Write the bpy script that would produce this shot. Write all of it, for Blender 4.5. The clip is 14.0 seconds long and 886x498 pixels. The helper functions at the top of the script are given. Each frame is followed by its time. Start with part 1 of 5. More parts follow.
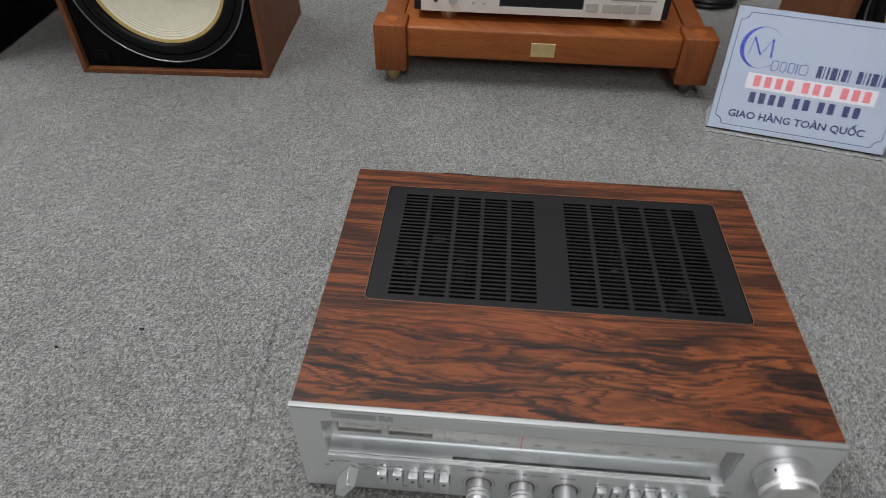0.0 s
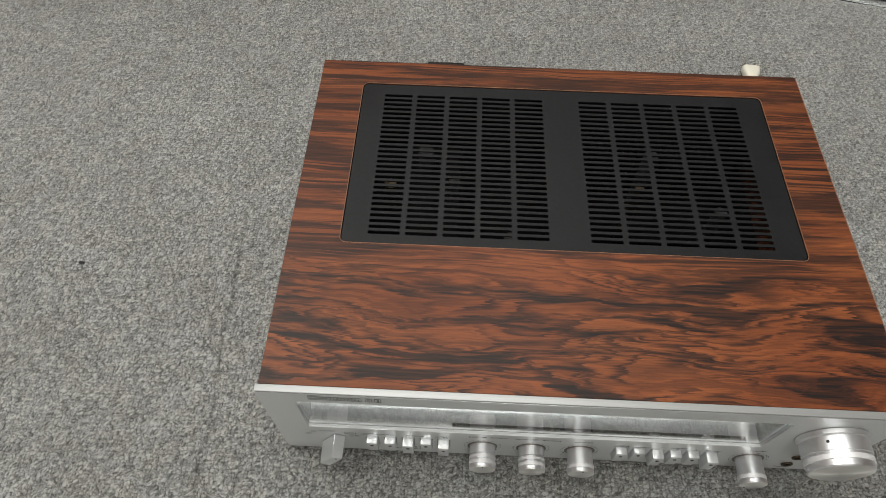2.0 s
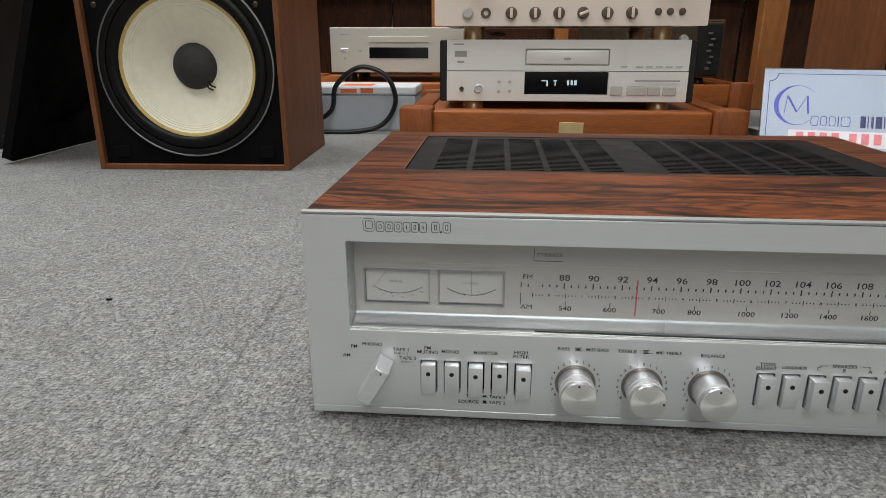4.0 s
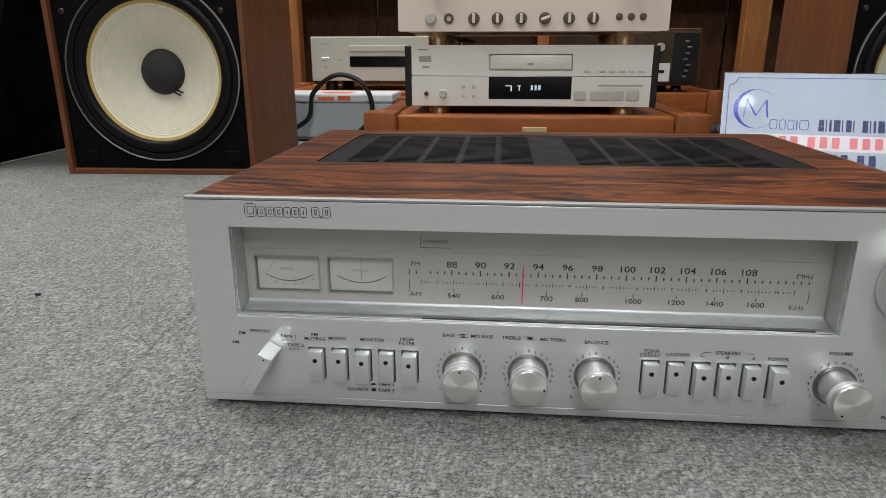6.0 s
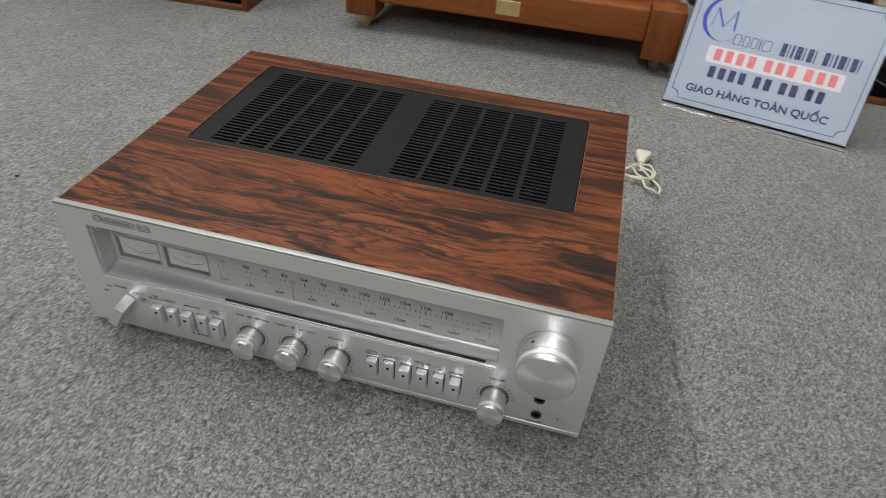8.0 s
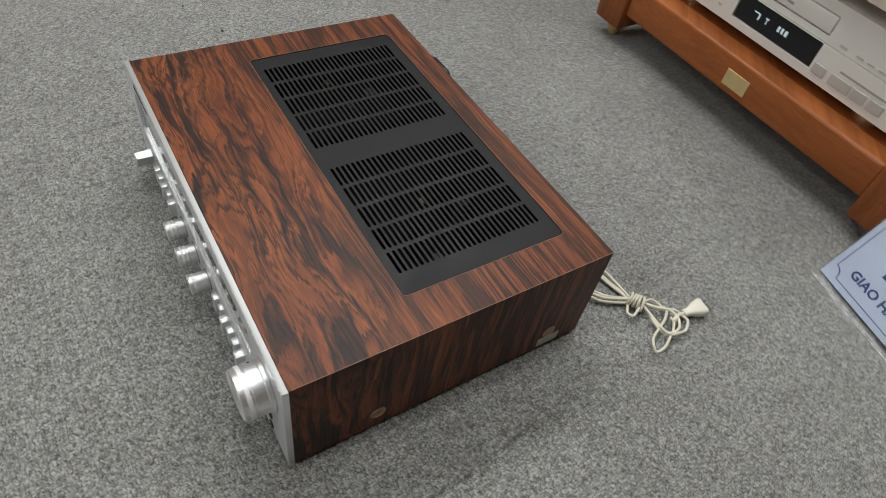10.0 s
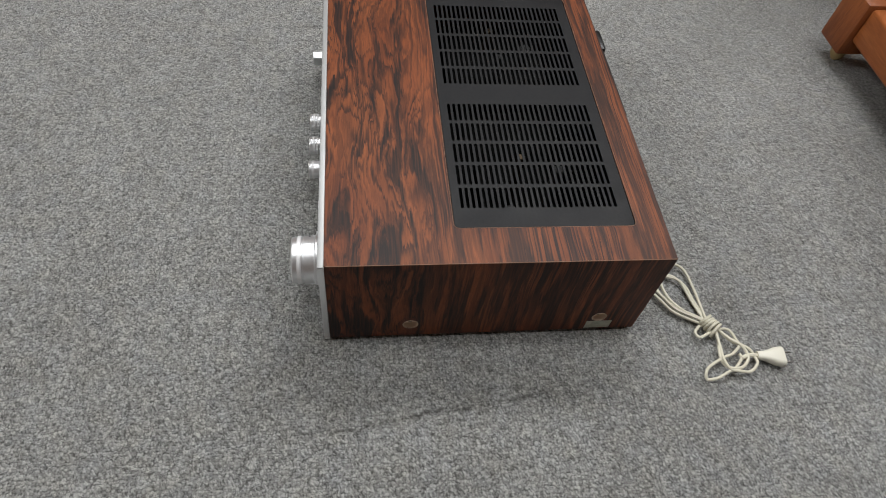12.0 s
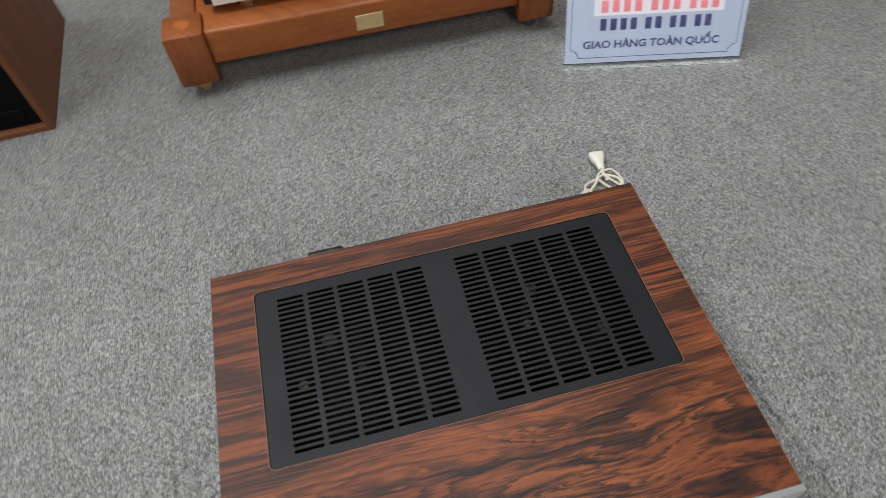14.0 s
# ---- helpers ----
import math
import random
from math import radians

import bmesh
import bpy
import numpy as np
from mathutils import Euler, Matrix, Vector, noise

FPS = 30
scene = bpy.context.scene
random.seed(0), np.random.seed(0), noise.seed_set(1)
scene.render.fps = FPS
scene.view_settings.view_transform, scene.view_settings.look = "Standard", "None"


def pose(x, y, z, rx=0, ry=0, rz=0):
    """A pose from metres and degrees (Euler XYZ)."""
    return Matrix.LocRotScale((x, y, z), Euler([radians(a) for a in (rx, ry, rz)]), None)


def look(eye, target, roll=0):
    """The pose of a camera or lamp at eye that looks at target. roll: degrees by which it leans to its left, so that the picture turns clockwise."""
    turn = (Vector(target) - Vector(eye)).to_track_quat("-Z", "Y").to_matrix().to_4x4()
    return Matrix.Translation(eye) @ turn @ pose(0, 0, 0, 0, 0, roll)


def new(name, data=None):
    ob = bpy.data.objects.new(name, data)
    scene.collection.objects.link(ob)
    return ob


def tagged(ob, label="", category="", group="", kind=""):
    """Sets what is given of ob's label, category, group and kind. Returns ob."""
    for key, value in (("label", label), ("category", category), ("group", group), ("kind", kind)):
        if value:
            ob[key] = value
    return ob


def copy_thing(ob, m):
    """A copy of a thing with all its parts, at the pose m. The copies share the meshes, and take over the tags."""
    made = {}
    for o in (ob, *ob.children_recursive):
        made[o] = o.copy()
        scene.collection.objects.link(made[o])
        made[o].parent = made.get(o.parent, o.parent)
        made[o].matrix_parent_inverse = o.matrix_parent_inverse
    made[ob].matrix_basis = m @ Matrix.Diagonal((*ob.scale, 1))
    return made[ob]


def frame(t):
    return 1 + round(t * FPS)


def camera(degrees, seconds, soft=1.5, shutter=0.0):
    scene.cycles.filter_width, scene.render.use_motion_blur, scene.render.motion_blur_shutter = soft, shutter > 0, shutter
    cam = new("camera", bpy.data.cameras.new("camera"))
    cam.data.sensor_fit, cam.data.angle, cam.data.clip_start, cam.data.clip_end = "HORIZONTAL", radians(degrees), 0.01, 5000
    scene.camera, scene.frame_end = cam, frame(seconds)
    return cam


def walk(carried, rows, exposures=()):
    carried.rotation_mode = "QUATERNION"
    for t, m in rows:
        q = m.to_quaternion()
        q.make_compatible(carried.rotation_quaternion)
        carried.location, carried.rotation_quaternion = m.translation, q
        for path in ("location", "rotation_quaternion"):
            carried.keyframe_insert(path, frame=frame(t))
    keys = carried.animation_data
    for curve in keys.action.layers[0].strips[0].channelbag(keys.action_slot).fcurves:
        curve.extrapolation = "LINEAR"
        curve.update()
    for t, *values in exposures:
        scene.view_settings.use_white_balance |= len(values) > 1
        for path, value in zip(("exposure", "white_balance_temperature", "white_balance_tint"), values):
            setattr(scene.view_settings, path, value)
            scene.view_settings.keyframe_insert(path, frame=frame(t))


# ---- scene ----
cam = camera(68.9, 14.0, 0.85, 0.2)
PATH = [
    (0, (0.1587, -0.3107, 0.6410), (0.0802, 0.7815, -0.3842), 0.86),
    (0.1, (0.1831, -0.2839, 0.6464), (0.0551, 0.7943, -0.3886), 0.35),
    (0.2, (0.2155, -0.2491, 0.6557), (0.0244, 0.8018, -0.3975), -0.86),
    (0.3, (0.2369, -0.2134, 0.6681), (0.0779, 0.7904, -0.4351), -0.17),
    (0.4, (0.2593, -0.1896, 0.6944), (0.1023, 0.8008, -0.4211), -1.98),
    (0.5, (0.2806, -0.1727, 0.7299), (0.1265, 0.7827, -0.4161), -4.60),
    (0.6, (0.2931, -0.1628, 0.7601), (0.1534, 0.7553, -0.4179), -5.77),
    (0.7, (0.2967, -0.1568, 0.7754), (0.1885, 0.7311, -0.4287), -5.73),
    (0.8, (0.2912, -0.1590, 0.7787), (0.2163, 0.7073, -0.4436), -3.88),
    (0.9, (0.2807, -0.1610, 0.7650), (0.2573, 0.6771, -0.4788), -0.17),
    (1, (0.2572, -0.1681, 0.7422), (0.2609, 0.6423, -0.5200), 2.67),
    (1.2, (0.2049, -0.1647, 0.6835), (0.2231, 0.6658, -0.5655), 3.98),
    (1.5, (0.1383, -0.1557, 0.6140), (0.1241, 0.6650, -0.6414), 0.99),
    (2, (0.1415, -0.1622, 0.6036), (0.1203, 0.6476, -0.6588), 1.17),
    (2.2, (0.1360, -0.1962, 0.5756), (0.0983, 0.7416, -0.5946), 1.28),
    (4.3, (0.1195, -0.3817, 0.2377), (-0.0038, 1.0413, -0.2202), -0.26),
    (4.5, (0.1276, -0.3821, 0.2380), (0.0012, 1.0414, -0.2180), -0.40),
    (5, (0.1532, -0.3787, 0.2332), (0.0198, 1.0461, -0.2164), 0.04),
    (5.5, (0.1773, -0.3762, 0.2290), (0.0476, 1.0505, -0.2159), -0.17),
    (6, (0.1965, -0.3780, 0.2333), (0.0695, 1.0504, -0.2064), -0.03),
    (6.5, (0.2179, -0.3787, 0.2340), (0.0703, 1.0464, -0.2102), -0.26),
    (7, (0.2912, -0.3738, 0.2393), (0.1486, 1.0545, -0.1963), -0.70),
    (7.2, (0.3127, -0.3648, 0.2346), (0.1618, 1.0615, -0.2049), 0.98),
    (7.5, (0.3257, -0.3486, 0.2742), (0.1968, 1.0265, -0.3110), 2.92),
    (7.7, (0.3580, -0.3523, 0.3470), (0.2390, 0.9381, -0.4085), 3.90),
    (7.8, (0.3786, -0.3562, 0.3953), (0.2367, 0.8851, -0.4347), 3.81),
    (8, (0.4278, -0.3638, 0.4890), (0.1857, 0.7738, -0.4583), 4.41),
    (8.2, (0.4883, -0.3541, 0.5633), (0.1201, 0.6905, -0.4482), 4.02),
    (8.5, (0.5706, -0.3135, 0.6245), (0.1193, 0.6597, -0.4240), 6.12),
    (8.7, (0.5939, -0.2998, 0.6432), (0.1393, 0.6435, -0.4308), 4.93),
    (10.8, (0.8350, 0.0673, 0.5723), (-0.1615, 0.4219, -0.4913), 7.41),
    (11, (0.8562, 0.0797, 0.5607), (-0.1840, 0.3983, -0.4719), 4.87),
    (11.5, (0.8607, 0.0651, 0.5802), (-0.0977, 0.3323, -0.5424), 7.60),
    (12, (0.8247, 0.0379, 0.6547), (-0.0330, 0.2349, -0.5600), 9.47),
    (12.2, (0.7865, -0.0021, 0.6660), (-0.0147, 0.2659, -0.5735), 10.14),
    (12.5, (0.6839, -0.0434, 0.6909), (-0.0318, 0.3931, -0.5530), 5.85),
    (12.8, (0.5815, -0.0859, 0.7134), (-0.0481, 0.4917, -0.5194), 1.05),
    (13, (0.5151, -0.0986, 0.7140), (-0.0010, 0.5834, -0.5182), -0.21),
    (13.3, (0.4345, -0.0913, 0.7080), (0.0661, 0.6628, -0.5353), -8.03),
    (13.5, (0.3594, -0.0777, 0.6927), (0.1682, 0.7140, -0.5669), -8.56),
    (13.7, (0.2904, -0.0709, 0.6878), (0.2298, 0.7585, -0.5605), -6.05),
    (14, (0.1766, -0.0769, 0.7176), (0.3383, 0.7826, -0.5010), -4.45),
]
# the clip's camera sets its exposure and white balance afresh on the way
EXPOSURES = [
    (0, -0.22, 6500, 10), (0.5, 0.04, 6600, 10), (1, 0.04, 6650, 12), (1.5, -0.06, 6850, 8), (2.2, -0.08, 6950, 8),
    (4.3, 0.10, 6600, 8), (6, 0.05, 6600, 8), (7, 0.06, 6650, 8), (7.2, -0.03, 6700, 8), (7.5, -0.10, 6700, 8), (8, -0.15, 6800, 8), (8.7, -0.12, 6900, 8),
    (10.8, -0.05, 6600, 8), (12, -0.03, 6620, 10), (12.5, -0.05, 6500, 11), (13.5, -0.02, 6350, 10), (14, 0.02, 6450, 10),
]
walk(cam, [(t, look(eye, target, roll)) for t, eye, target, roll in PATH], EXPOSURES)

# ---------------------------------------------------------------- world and light
world = bpy.data.worlds.new("room_air")
scene.world = world
world.use_nodes = True
world.node_tree.nodes["Background"].inputs["Color"].default_value = (0.8, 0.88, 1.0, 1)
world.node_tree.nodes["Background"].inputs["Strength"].default_value = 0.004


def tube_lamp(x, y, z, sx, sy, watts, colour):
    data = bpy.data.lights.new("ceiling_panel", "AREA")
    data.shape, data.size, data.size_y = "RECTANGLE", sx, sy
    data.energy, data.color = watts, colour
    ob = new("ceiling_panel", data)
    ob.location = (x, y, z)
    return ob


COOL = (0.96, 0.98, 1.0)
tube_lamp(-1.10, 0.84, 2.66, 0.62, 2.4, 66, COOL)
tube_lamp(0.40, 0.84, 2.66, 0.62, 2.4, 34, COOL)


def round_lamp(x, y, z, size, watts, colour):
    data = bpy.data.lights.new("ceiling_downlight", "AREA")
    data.shape, data.size, data.energy, data.color = "DISK", size, watts, colour
    ob = new("ceiling_downlight", data)
    ob.location = (x, y, z)
    return ob


round_lamp(0.257, -2.28, 2.66, 0.11, 25, COOL)
round_lamp(0.665, -3.56, 2.66, 0.22, 44, COOL)


# ---------------------------------------------------------------- node helpers
class Nodes:
    """A small builder of node materials."""

    def __init__(self, name):
        self.mat = bpy.data.materials.new(name)
        self.mat.use_nodes = True
        self.tree = self.mat.node_tree
        self.bsdf = self.tree.nodes["Principled BSDF"]

    def add(self, kind, **values):
        node = self.tree.nodes.new(kind)
        for key, value in values.items():
            if key == "op":
                node.operation = value
            elif key == "dim":
                node.noise_dimensions = value
            elif key == "feature":
                node.feature = value
        return node

    def put(self, socket, value):
        if isinstance(value, bpy.types.NodeSocket):
            self.tree.links.new(value, socket)
        elif isinstance(value, (int, float)):
            socket.default_value = value
        else:
            socket.default_value = (*value, 1.0) if len(value) == 3 and socket.type == "RGBA" else value

    def math(self, op, a, b=0.0, c=0.0):
        node = self.add("ShaderNodeMath", op=op)
        for k, v in enumerate((a, b, c)):
            self.put(node.inputs[k], v)
        return node.outputs[0]

    def xyz(self):
        coord = self.add("ShaderNodeTexCoord")
        split = self.add("ShaderNodeSeparateXYZ")
        self.put(split.inputs[0], coord.outputs["Object"])
        return split.outputs[0], split.outputs[1], split.outputs[2]

    def vec(self, x, y, z=0.0):
        node = self.add("ShaderNodeCombineXYZ")
        for k, v in enumerate((x, y, z)):
            self.put(node.inputs[k], v)
        return node.outputs[0]

    def position(self):
        return self.add("ShaderNodeTexCoord").outputs["Object"]

    def noise(self, where, scale, detail=2.0, rough=0.5, distort=0.0):
        node = self.add("ShaderNodeTexNoise")
        self.put(node.inputs["Vector"], where)
        for key, v in (("Scale", scale), ("Detail", detail), ("Roughness", rough), ("Distortion", distort)):
            self.put(node.inputs[key], v)
        return node.outputs["Fac"]

    def cells(self, where, scale, feature="F1"):
        node = self.add("ShaderNodeTexVoronoi", feature=feature)
        self.put(node.inputs["Vector"], where)
        self.put(node.inputs["Scale"], scale)
        return node.outputs["Distance"], node.outputs["Color"]

    def ramp(self, fac, stops):
        node = self.add("ShaderNodeValToRGB")
        self.put(node.inputs[0], fac)
        band = node.color_ramp.elements
        while len(band) < len(stops):
            band.new(0.5)
        for e, (at, c) in zip(band, stops):
            e.position = at
            e.color = (c, c, c, 1) if isinstance(c, (int, float)) else (*c, 1)
        return node.outputs[0]

    def mix(self, fac, a, b, blend="MIX"):
        node = self.add("ShaderNodeMix")
        node.data_type, node.blend_type = "RGBA", blend
        self.put(node.inputs[0], fac)
        self.put(node.inputs[6], a)
        self.put(node.inputs[7], b)
        return node.outputs[2]

    def bump(self, height, strength, distance=0.001):
        node = self.add("ShaderNodeBump")
        self.put(node.inputs["Height"], height)
        self.put(node.inputs["Strength"], strength)
        self.put(node.inputs["Distance"], distance)
        self.put(self.bsdf.inputs["Normal"], node.outputs[0])

    def set(self, **values):
        names = {"colour": "Base Color", "metal": "Metallic", "rough": "Roughness", "coat": "Coat Weight",
                 "coat_rough": "Coat Roughness", "glass": "Transmission Weight", "ior": "IOR",
                 "specular": "Specular IOR Level", "sheen": "Sheen Weight", "aniso": "Anisotropic",
                 "glow": "Emission Color", "glow_strength": "Emission Strength"}
        for key, value in values.items():
            self.put(self.bsdf.inputs[names[key]], value)
        return self.mat


def plain(name, colour, rough=0.5, metal=0.0, grain=0.12, scale=90.0, bump=0.05, **more):
    """A paint, plastic or metal with a little mottling and fine relief."""
    n = Nodes(name)
    p = n.position()
    a, b = n.noise(p, scale, 3), n.noise(p, scale * 0.12, 2)
    f = n.math("ADD", n.math("MULTIPLY", a, 0.6), n.math("MULTIPLY", b, 0.4))
    lo, hi = [c * (1 - grain) for c in colour], [min(1, c * (1 + grain)) for c in colour]
    n.set(colour=n.ramp(f, [(0.3, lo), (0.7, hi)]), metal=metal,
          rough=n.ramp(b, [(0.3, max(0.02, rough * 0.85)), (0.7, min(1, rough * 1.15))]), **more)
    n.bump(a, bump, 0.0004)
    return n.mat


def brushed(name, colour, rough=0.34, metal=0.9, along="x"):
    """Aluminium with fine drawn lines along one axis."""
    n = Nodes(name)
    x, y, z = n.xyz()
    if along == "x":
        v = n.vec(n.math("MULTIPLY", x, 6.0), n.math("MULTIPLY", y, 900.0), n.math("MULTIPLY", z, 1600.0))
    else:
        v = n.vec(n.math("MULTIPLY", x, 1600.0), n.math("MULTIPLY", y, 900.0), n.math("MULTIPLY", z, 6.0))
    f = n.noise(v, 1.0, 2)
    cloud = n.noise(n.position(), 14.0, 2)
    n.set(colour=n.mix(n.math("MULTIPLY", f, 0.34), colour, [c * 0.7 for c in colour]), metal=metal,
          rough=n.math("ADD", rough - 0.06, n.math("MULTIPLY", n.math("ADD", f, cloud), 0.08)))
    n.bump(f, 0.22, 0.0002)
    return n.mat


def spun(name, colour, rough=0.36):
    """A lathe-turned metal face, whose highlights fan out from the middle."""
    n = Nodes(name)
    way = n.add("ShaderNodeTangent")
    way.direction_type, way.axis = "RADIAL", "Y"
    n.put(n.bsdf.inputs["Tangent"], way.outputs[0])
    f = n.noise(n.position(), 900.0, 2)
    n.set(colour=n.mix(n.math("MULTIPLY", f, 0.1), colour, [c * 0.7 for c in colour]), metal=0.9, rough=rough, aniso=0.75)
    return n.mat


def veneer(name, light, mid, dark, streak=1.0, gloss=0.32, turn="top"):
    """Figured veneer. Grain runs along x on a top and down the sides; or along z ('up')."""
    n = Nodes(name)
    x, y, z = n.xyz()
    if turn == "top":
        s, c = n.math("SUBTRACT", x, z), y
    elif turn == "up":
        s, c = z, n.math("ADD", x, y)
    else:
        s, c = n.math("ADD", x, y), z
    # each fibre slips a little along the grain, which frays the figure
    slip_raw = n.noise(n.vec(n.math("MULTIPLY", s, 16.0), n.math("MULTIPLY", c, 700.0), 4.4), 1.0, 2)
    slip = n.math("SUBTRACT", slip_raw, 0.5)
    wide = n.math("SUBTRACT", n.noise(n.vec(n.math("MULTIPLY", s, 4.0), n.math("MULTIPLY", c, 9.0), 3.7), 1.0, 1), 0.5)
    s2 = n.math("ADD", s, n.math("MULTIPLY", slip, 0.036))
    cw = n.math("ADD", c, n.math("MULTIPLY", wide, 0.055))
    # growth rings cut by the knife: contour lines of a slow field, dark where it peaks
    field = n.noise(n.vec(n.math("MULTIPLY", s2, 9.0), n.math("MULTIPLY", cw, 56.0), 0.3), 1.0, 3, 0.5)
    heart = n.math("MULTIPLY", n.ramp(field, [(0.575, 0.0), (0.64, 0.95)]), n.ramp(slip_raw, [(0.36, 0.55), (0.56, 1.0)]))
    ring = n.ramp(n.math("ABSOLUTE", n.math("SINE", n.math("MULTIPLY", field, 48.0))), [(0.62, 0.0), (1.0, 1.0)])
    gate = n.ramp(n.noise(n.vec(n.math("MULTIPLY", s2, 12.0), n.math("MULTIPLY", cw, 42.0), 1.3), 1.0, 3), [(0.36, 0.0), (0.60, 1.0)])
    ring = n.math("MULTIPLY", n.math("MULTIPLY", ring, gate), 0.9)
    # short dark streaks
    streaks = n.noise(n.vec(n.math("MULTIPLY", s2, 17.0), n.math("MULTIPLY", cw, 130.0), 8.1), 1.0, 3, 0.55)
    streaks = n.ramp(streaks, [(0.54, 0.0), (0.66, 0.9)])
    # bands of close straight lines
    fine = n.ramp(n.math("ABSOLUTE", n.math("SINE", n.math("MULTIPLY", n.math("ADD", cw, n.math("MULTIPLY", field, 0.010)), 900.0))), [(0.55, 0.0), (1.0, 1.0)])
    gate2 = n.ramp(n.noise(n.vec(n.math("MULTIPLY", s2, 4.0), n.math("MULTIPLY", cw, 16.0), 6.4), 1.0, 2), [(0.50, 0.0), (0.64, 0.8)])
    fine = n.math("MULTIPLY", fine, gate2)
    # pores and fine fibre
    fibre = n.noise(n.vec(n.math("MULTIPLY", s, 60.0), n.math("MULTIPLY", cw, 1700.0), 2.2), 1.0, 2)
    tone = n.noise(n.vec(n.math("MULTIPLY", s2, 5.0), n.math("MULTIPLY", cw, 60.0), 5.5), 1.0, 3)
    base = n.mix(n.ramp(tone, [(0.35, 0.0), (0.65, 1.0)]), light, mid)
    base = n.mix(n.math("MULTIPLY", n.ramp(fibre, [(0.42, 0.0), (0.7, 1.0)]), 0.45), base, dark)
    figure = n.math("MAXIMUM", n.math("MAXIMUM", heart, ring), n.math("MAXIMUM", streaks, fine))
    figure = n.math("MULTIPLY", figure, 0.92 * streak)
    n.set(colour=n.mix(figure, base, dark), rough=n.math("ADD", gloss, n.math("MULTIPLY", fibre, 0.16)), specular=0.3)
    n.bump(n.math("SUBTRACT", fibre, n.math("MULTIPLY", figure, 0.3)), 0.10, 0.0003)
    return n.mat


def rosewood(name, light, mid, dark, gloss=0.36):
    """Boldly figured veneer: charcoal patches and hooks with ragged ends in the wild front part of the leaf,
    close straight lines behind it. The grain runs along x on a top and on down the sides."""
    n = Nodes(name)
    x, y, z = n.xyz()
    s, c = n.math("SUBTRACT", x, z), y

    def field(a, b, seed, detail=2, rough=0.5, along=None, across=None):
        return n.noise(n.vec(n.math("MULTIPLY", along or s, a), n.math("MULTIPLY", across or c, b), seed), 1.0, detail, rough)

    def off(f, size):
        return n.math("MULTIPLY", n.math("SUBTRACT", f, 0.5), size)

    # single fibres slip along the grain, which frays the ends of every dark patch
    slip = field(24.0, 560.0, 4.4)
    s2 = n.math("ADD", s, off(slip, 0.030))
    # the front of the leaf is wild, the rest runs nearly straight
    wild = n.ramp(n.math("ADD", c, off(field(3.0, 9.0, 6.1, 1), 0.06)), [(0.0, 1.0), (0.085, 1.0), (0.125, 0.16), (0.30, 0.22), (0.36, 0.12)])
    bend = n.math("ADD", off(field(5.5, 13.0, 7.7, 1, 0.4, s2), 0.070), off(field(16.0, 46.0, 2.6, 2, 0.5, s2), 0.026))
    cw = n.math("ADD", c, n.math("MULTIPLY", bend, wild))
    # broad charcoal patches
    patch = field(7.5, 92.0, 1.3, 4, 0.60, s2, cw)
    hard = n.ramp(patch, [(0.482, 0.0), (0.525, 0.64), (0.575, 1.0)])
    hard = n.math("MULTIPLY", hard, n.ramp(wild, [(0.12, 0.86), (0.6, 1.0)]))
    # hooks and eyes: contour lines of a slow field
    slow = field(5.5, 24.0, 9.4, 2, 0.45, s2, cw)
    hook = n.ramp(n.math("FRACT", n.math("MULTIPLY", slow, 16.0)), [(0.0, 1.0), (0.18, 0.82), (0.42, 0.18), (0.60, 0.0), (0.92, 0.0), (1.0, 1.0)])
    gate = n.ramp(field(6.5, 34.0, 3.9, 3, 0.5, s2, cw), [(0.34, 0.0), (0.52, 0.95)])
    hook = n.math("MULTIPLY", n.math("MULTIPLY", hook, gate), n.ramp(wild, [(0.1, 0.25), (0.6, 1.0)]))
    # close lines
    lines = n.ramp(field(3.2, 290.0, 8.1, 3, 0.6, s2, cw), [(0.455, 0.0), (0.545, 1.0)])
    gate = n.ramp(field(4.0, 30.0, 5.2, 2, 0.5, s2, cw), [(0.32, 0.20), (0.54, 0.95)])
    lines = n.math("MULTIPLY", n.math("MULTIPLY", lines, gate), n.ramp(wild, [(0.2, 1.0), (0.9, 0.50)]))
    # pores, fibre and slow changes of tone
    fibre = field(60.0, 1500.0, 2.2)
    tone = field(5.0, 44.0, 5.5, 3, 0.5, s2, cw)
    cloud = field(7.0, 11.0, 0.7, 2)
    base = n.mix(n.ramp(tone, [(0.36, 0.0), (0.62, 1.0)]), light, mid)
    base = n.mix(n.ramp(cloud, [(0.40, 0.0), (0.70, 0.45)]), base, [v * k for v, k in zip(mid, (0.92, 0.80, 0.85))])
    base = n.mix(n.math("MULTIPLY", n.ramp(fibre, [(0.42, 0.0), (0.7, 1.0)]), 0.34), base, dark)
    figure = n.math("MAXIMUM", n.math("MAXIMUM", hard, hook), lines)
    figure = n.math("MULTIPLY", figure, n.ramp(slip, [(0.34, 0.76), (0.58, 0.98)]))
    n.set(colour=n.mix(figure, base, dark), rough=n.math("ADD", gloss, n.math("MULTIPLY", fibre, 0.16)), specular=0.20)
    n.bump(n.math("SUBTRACT", fibre, n.math("MULTIPLY", figure, 0.3)), 0.10, 0.0003)
    return n.mat


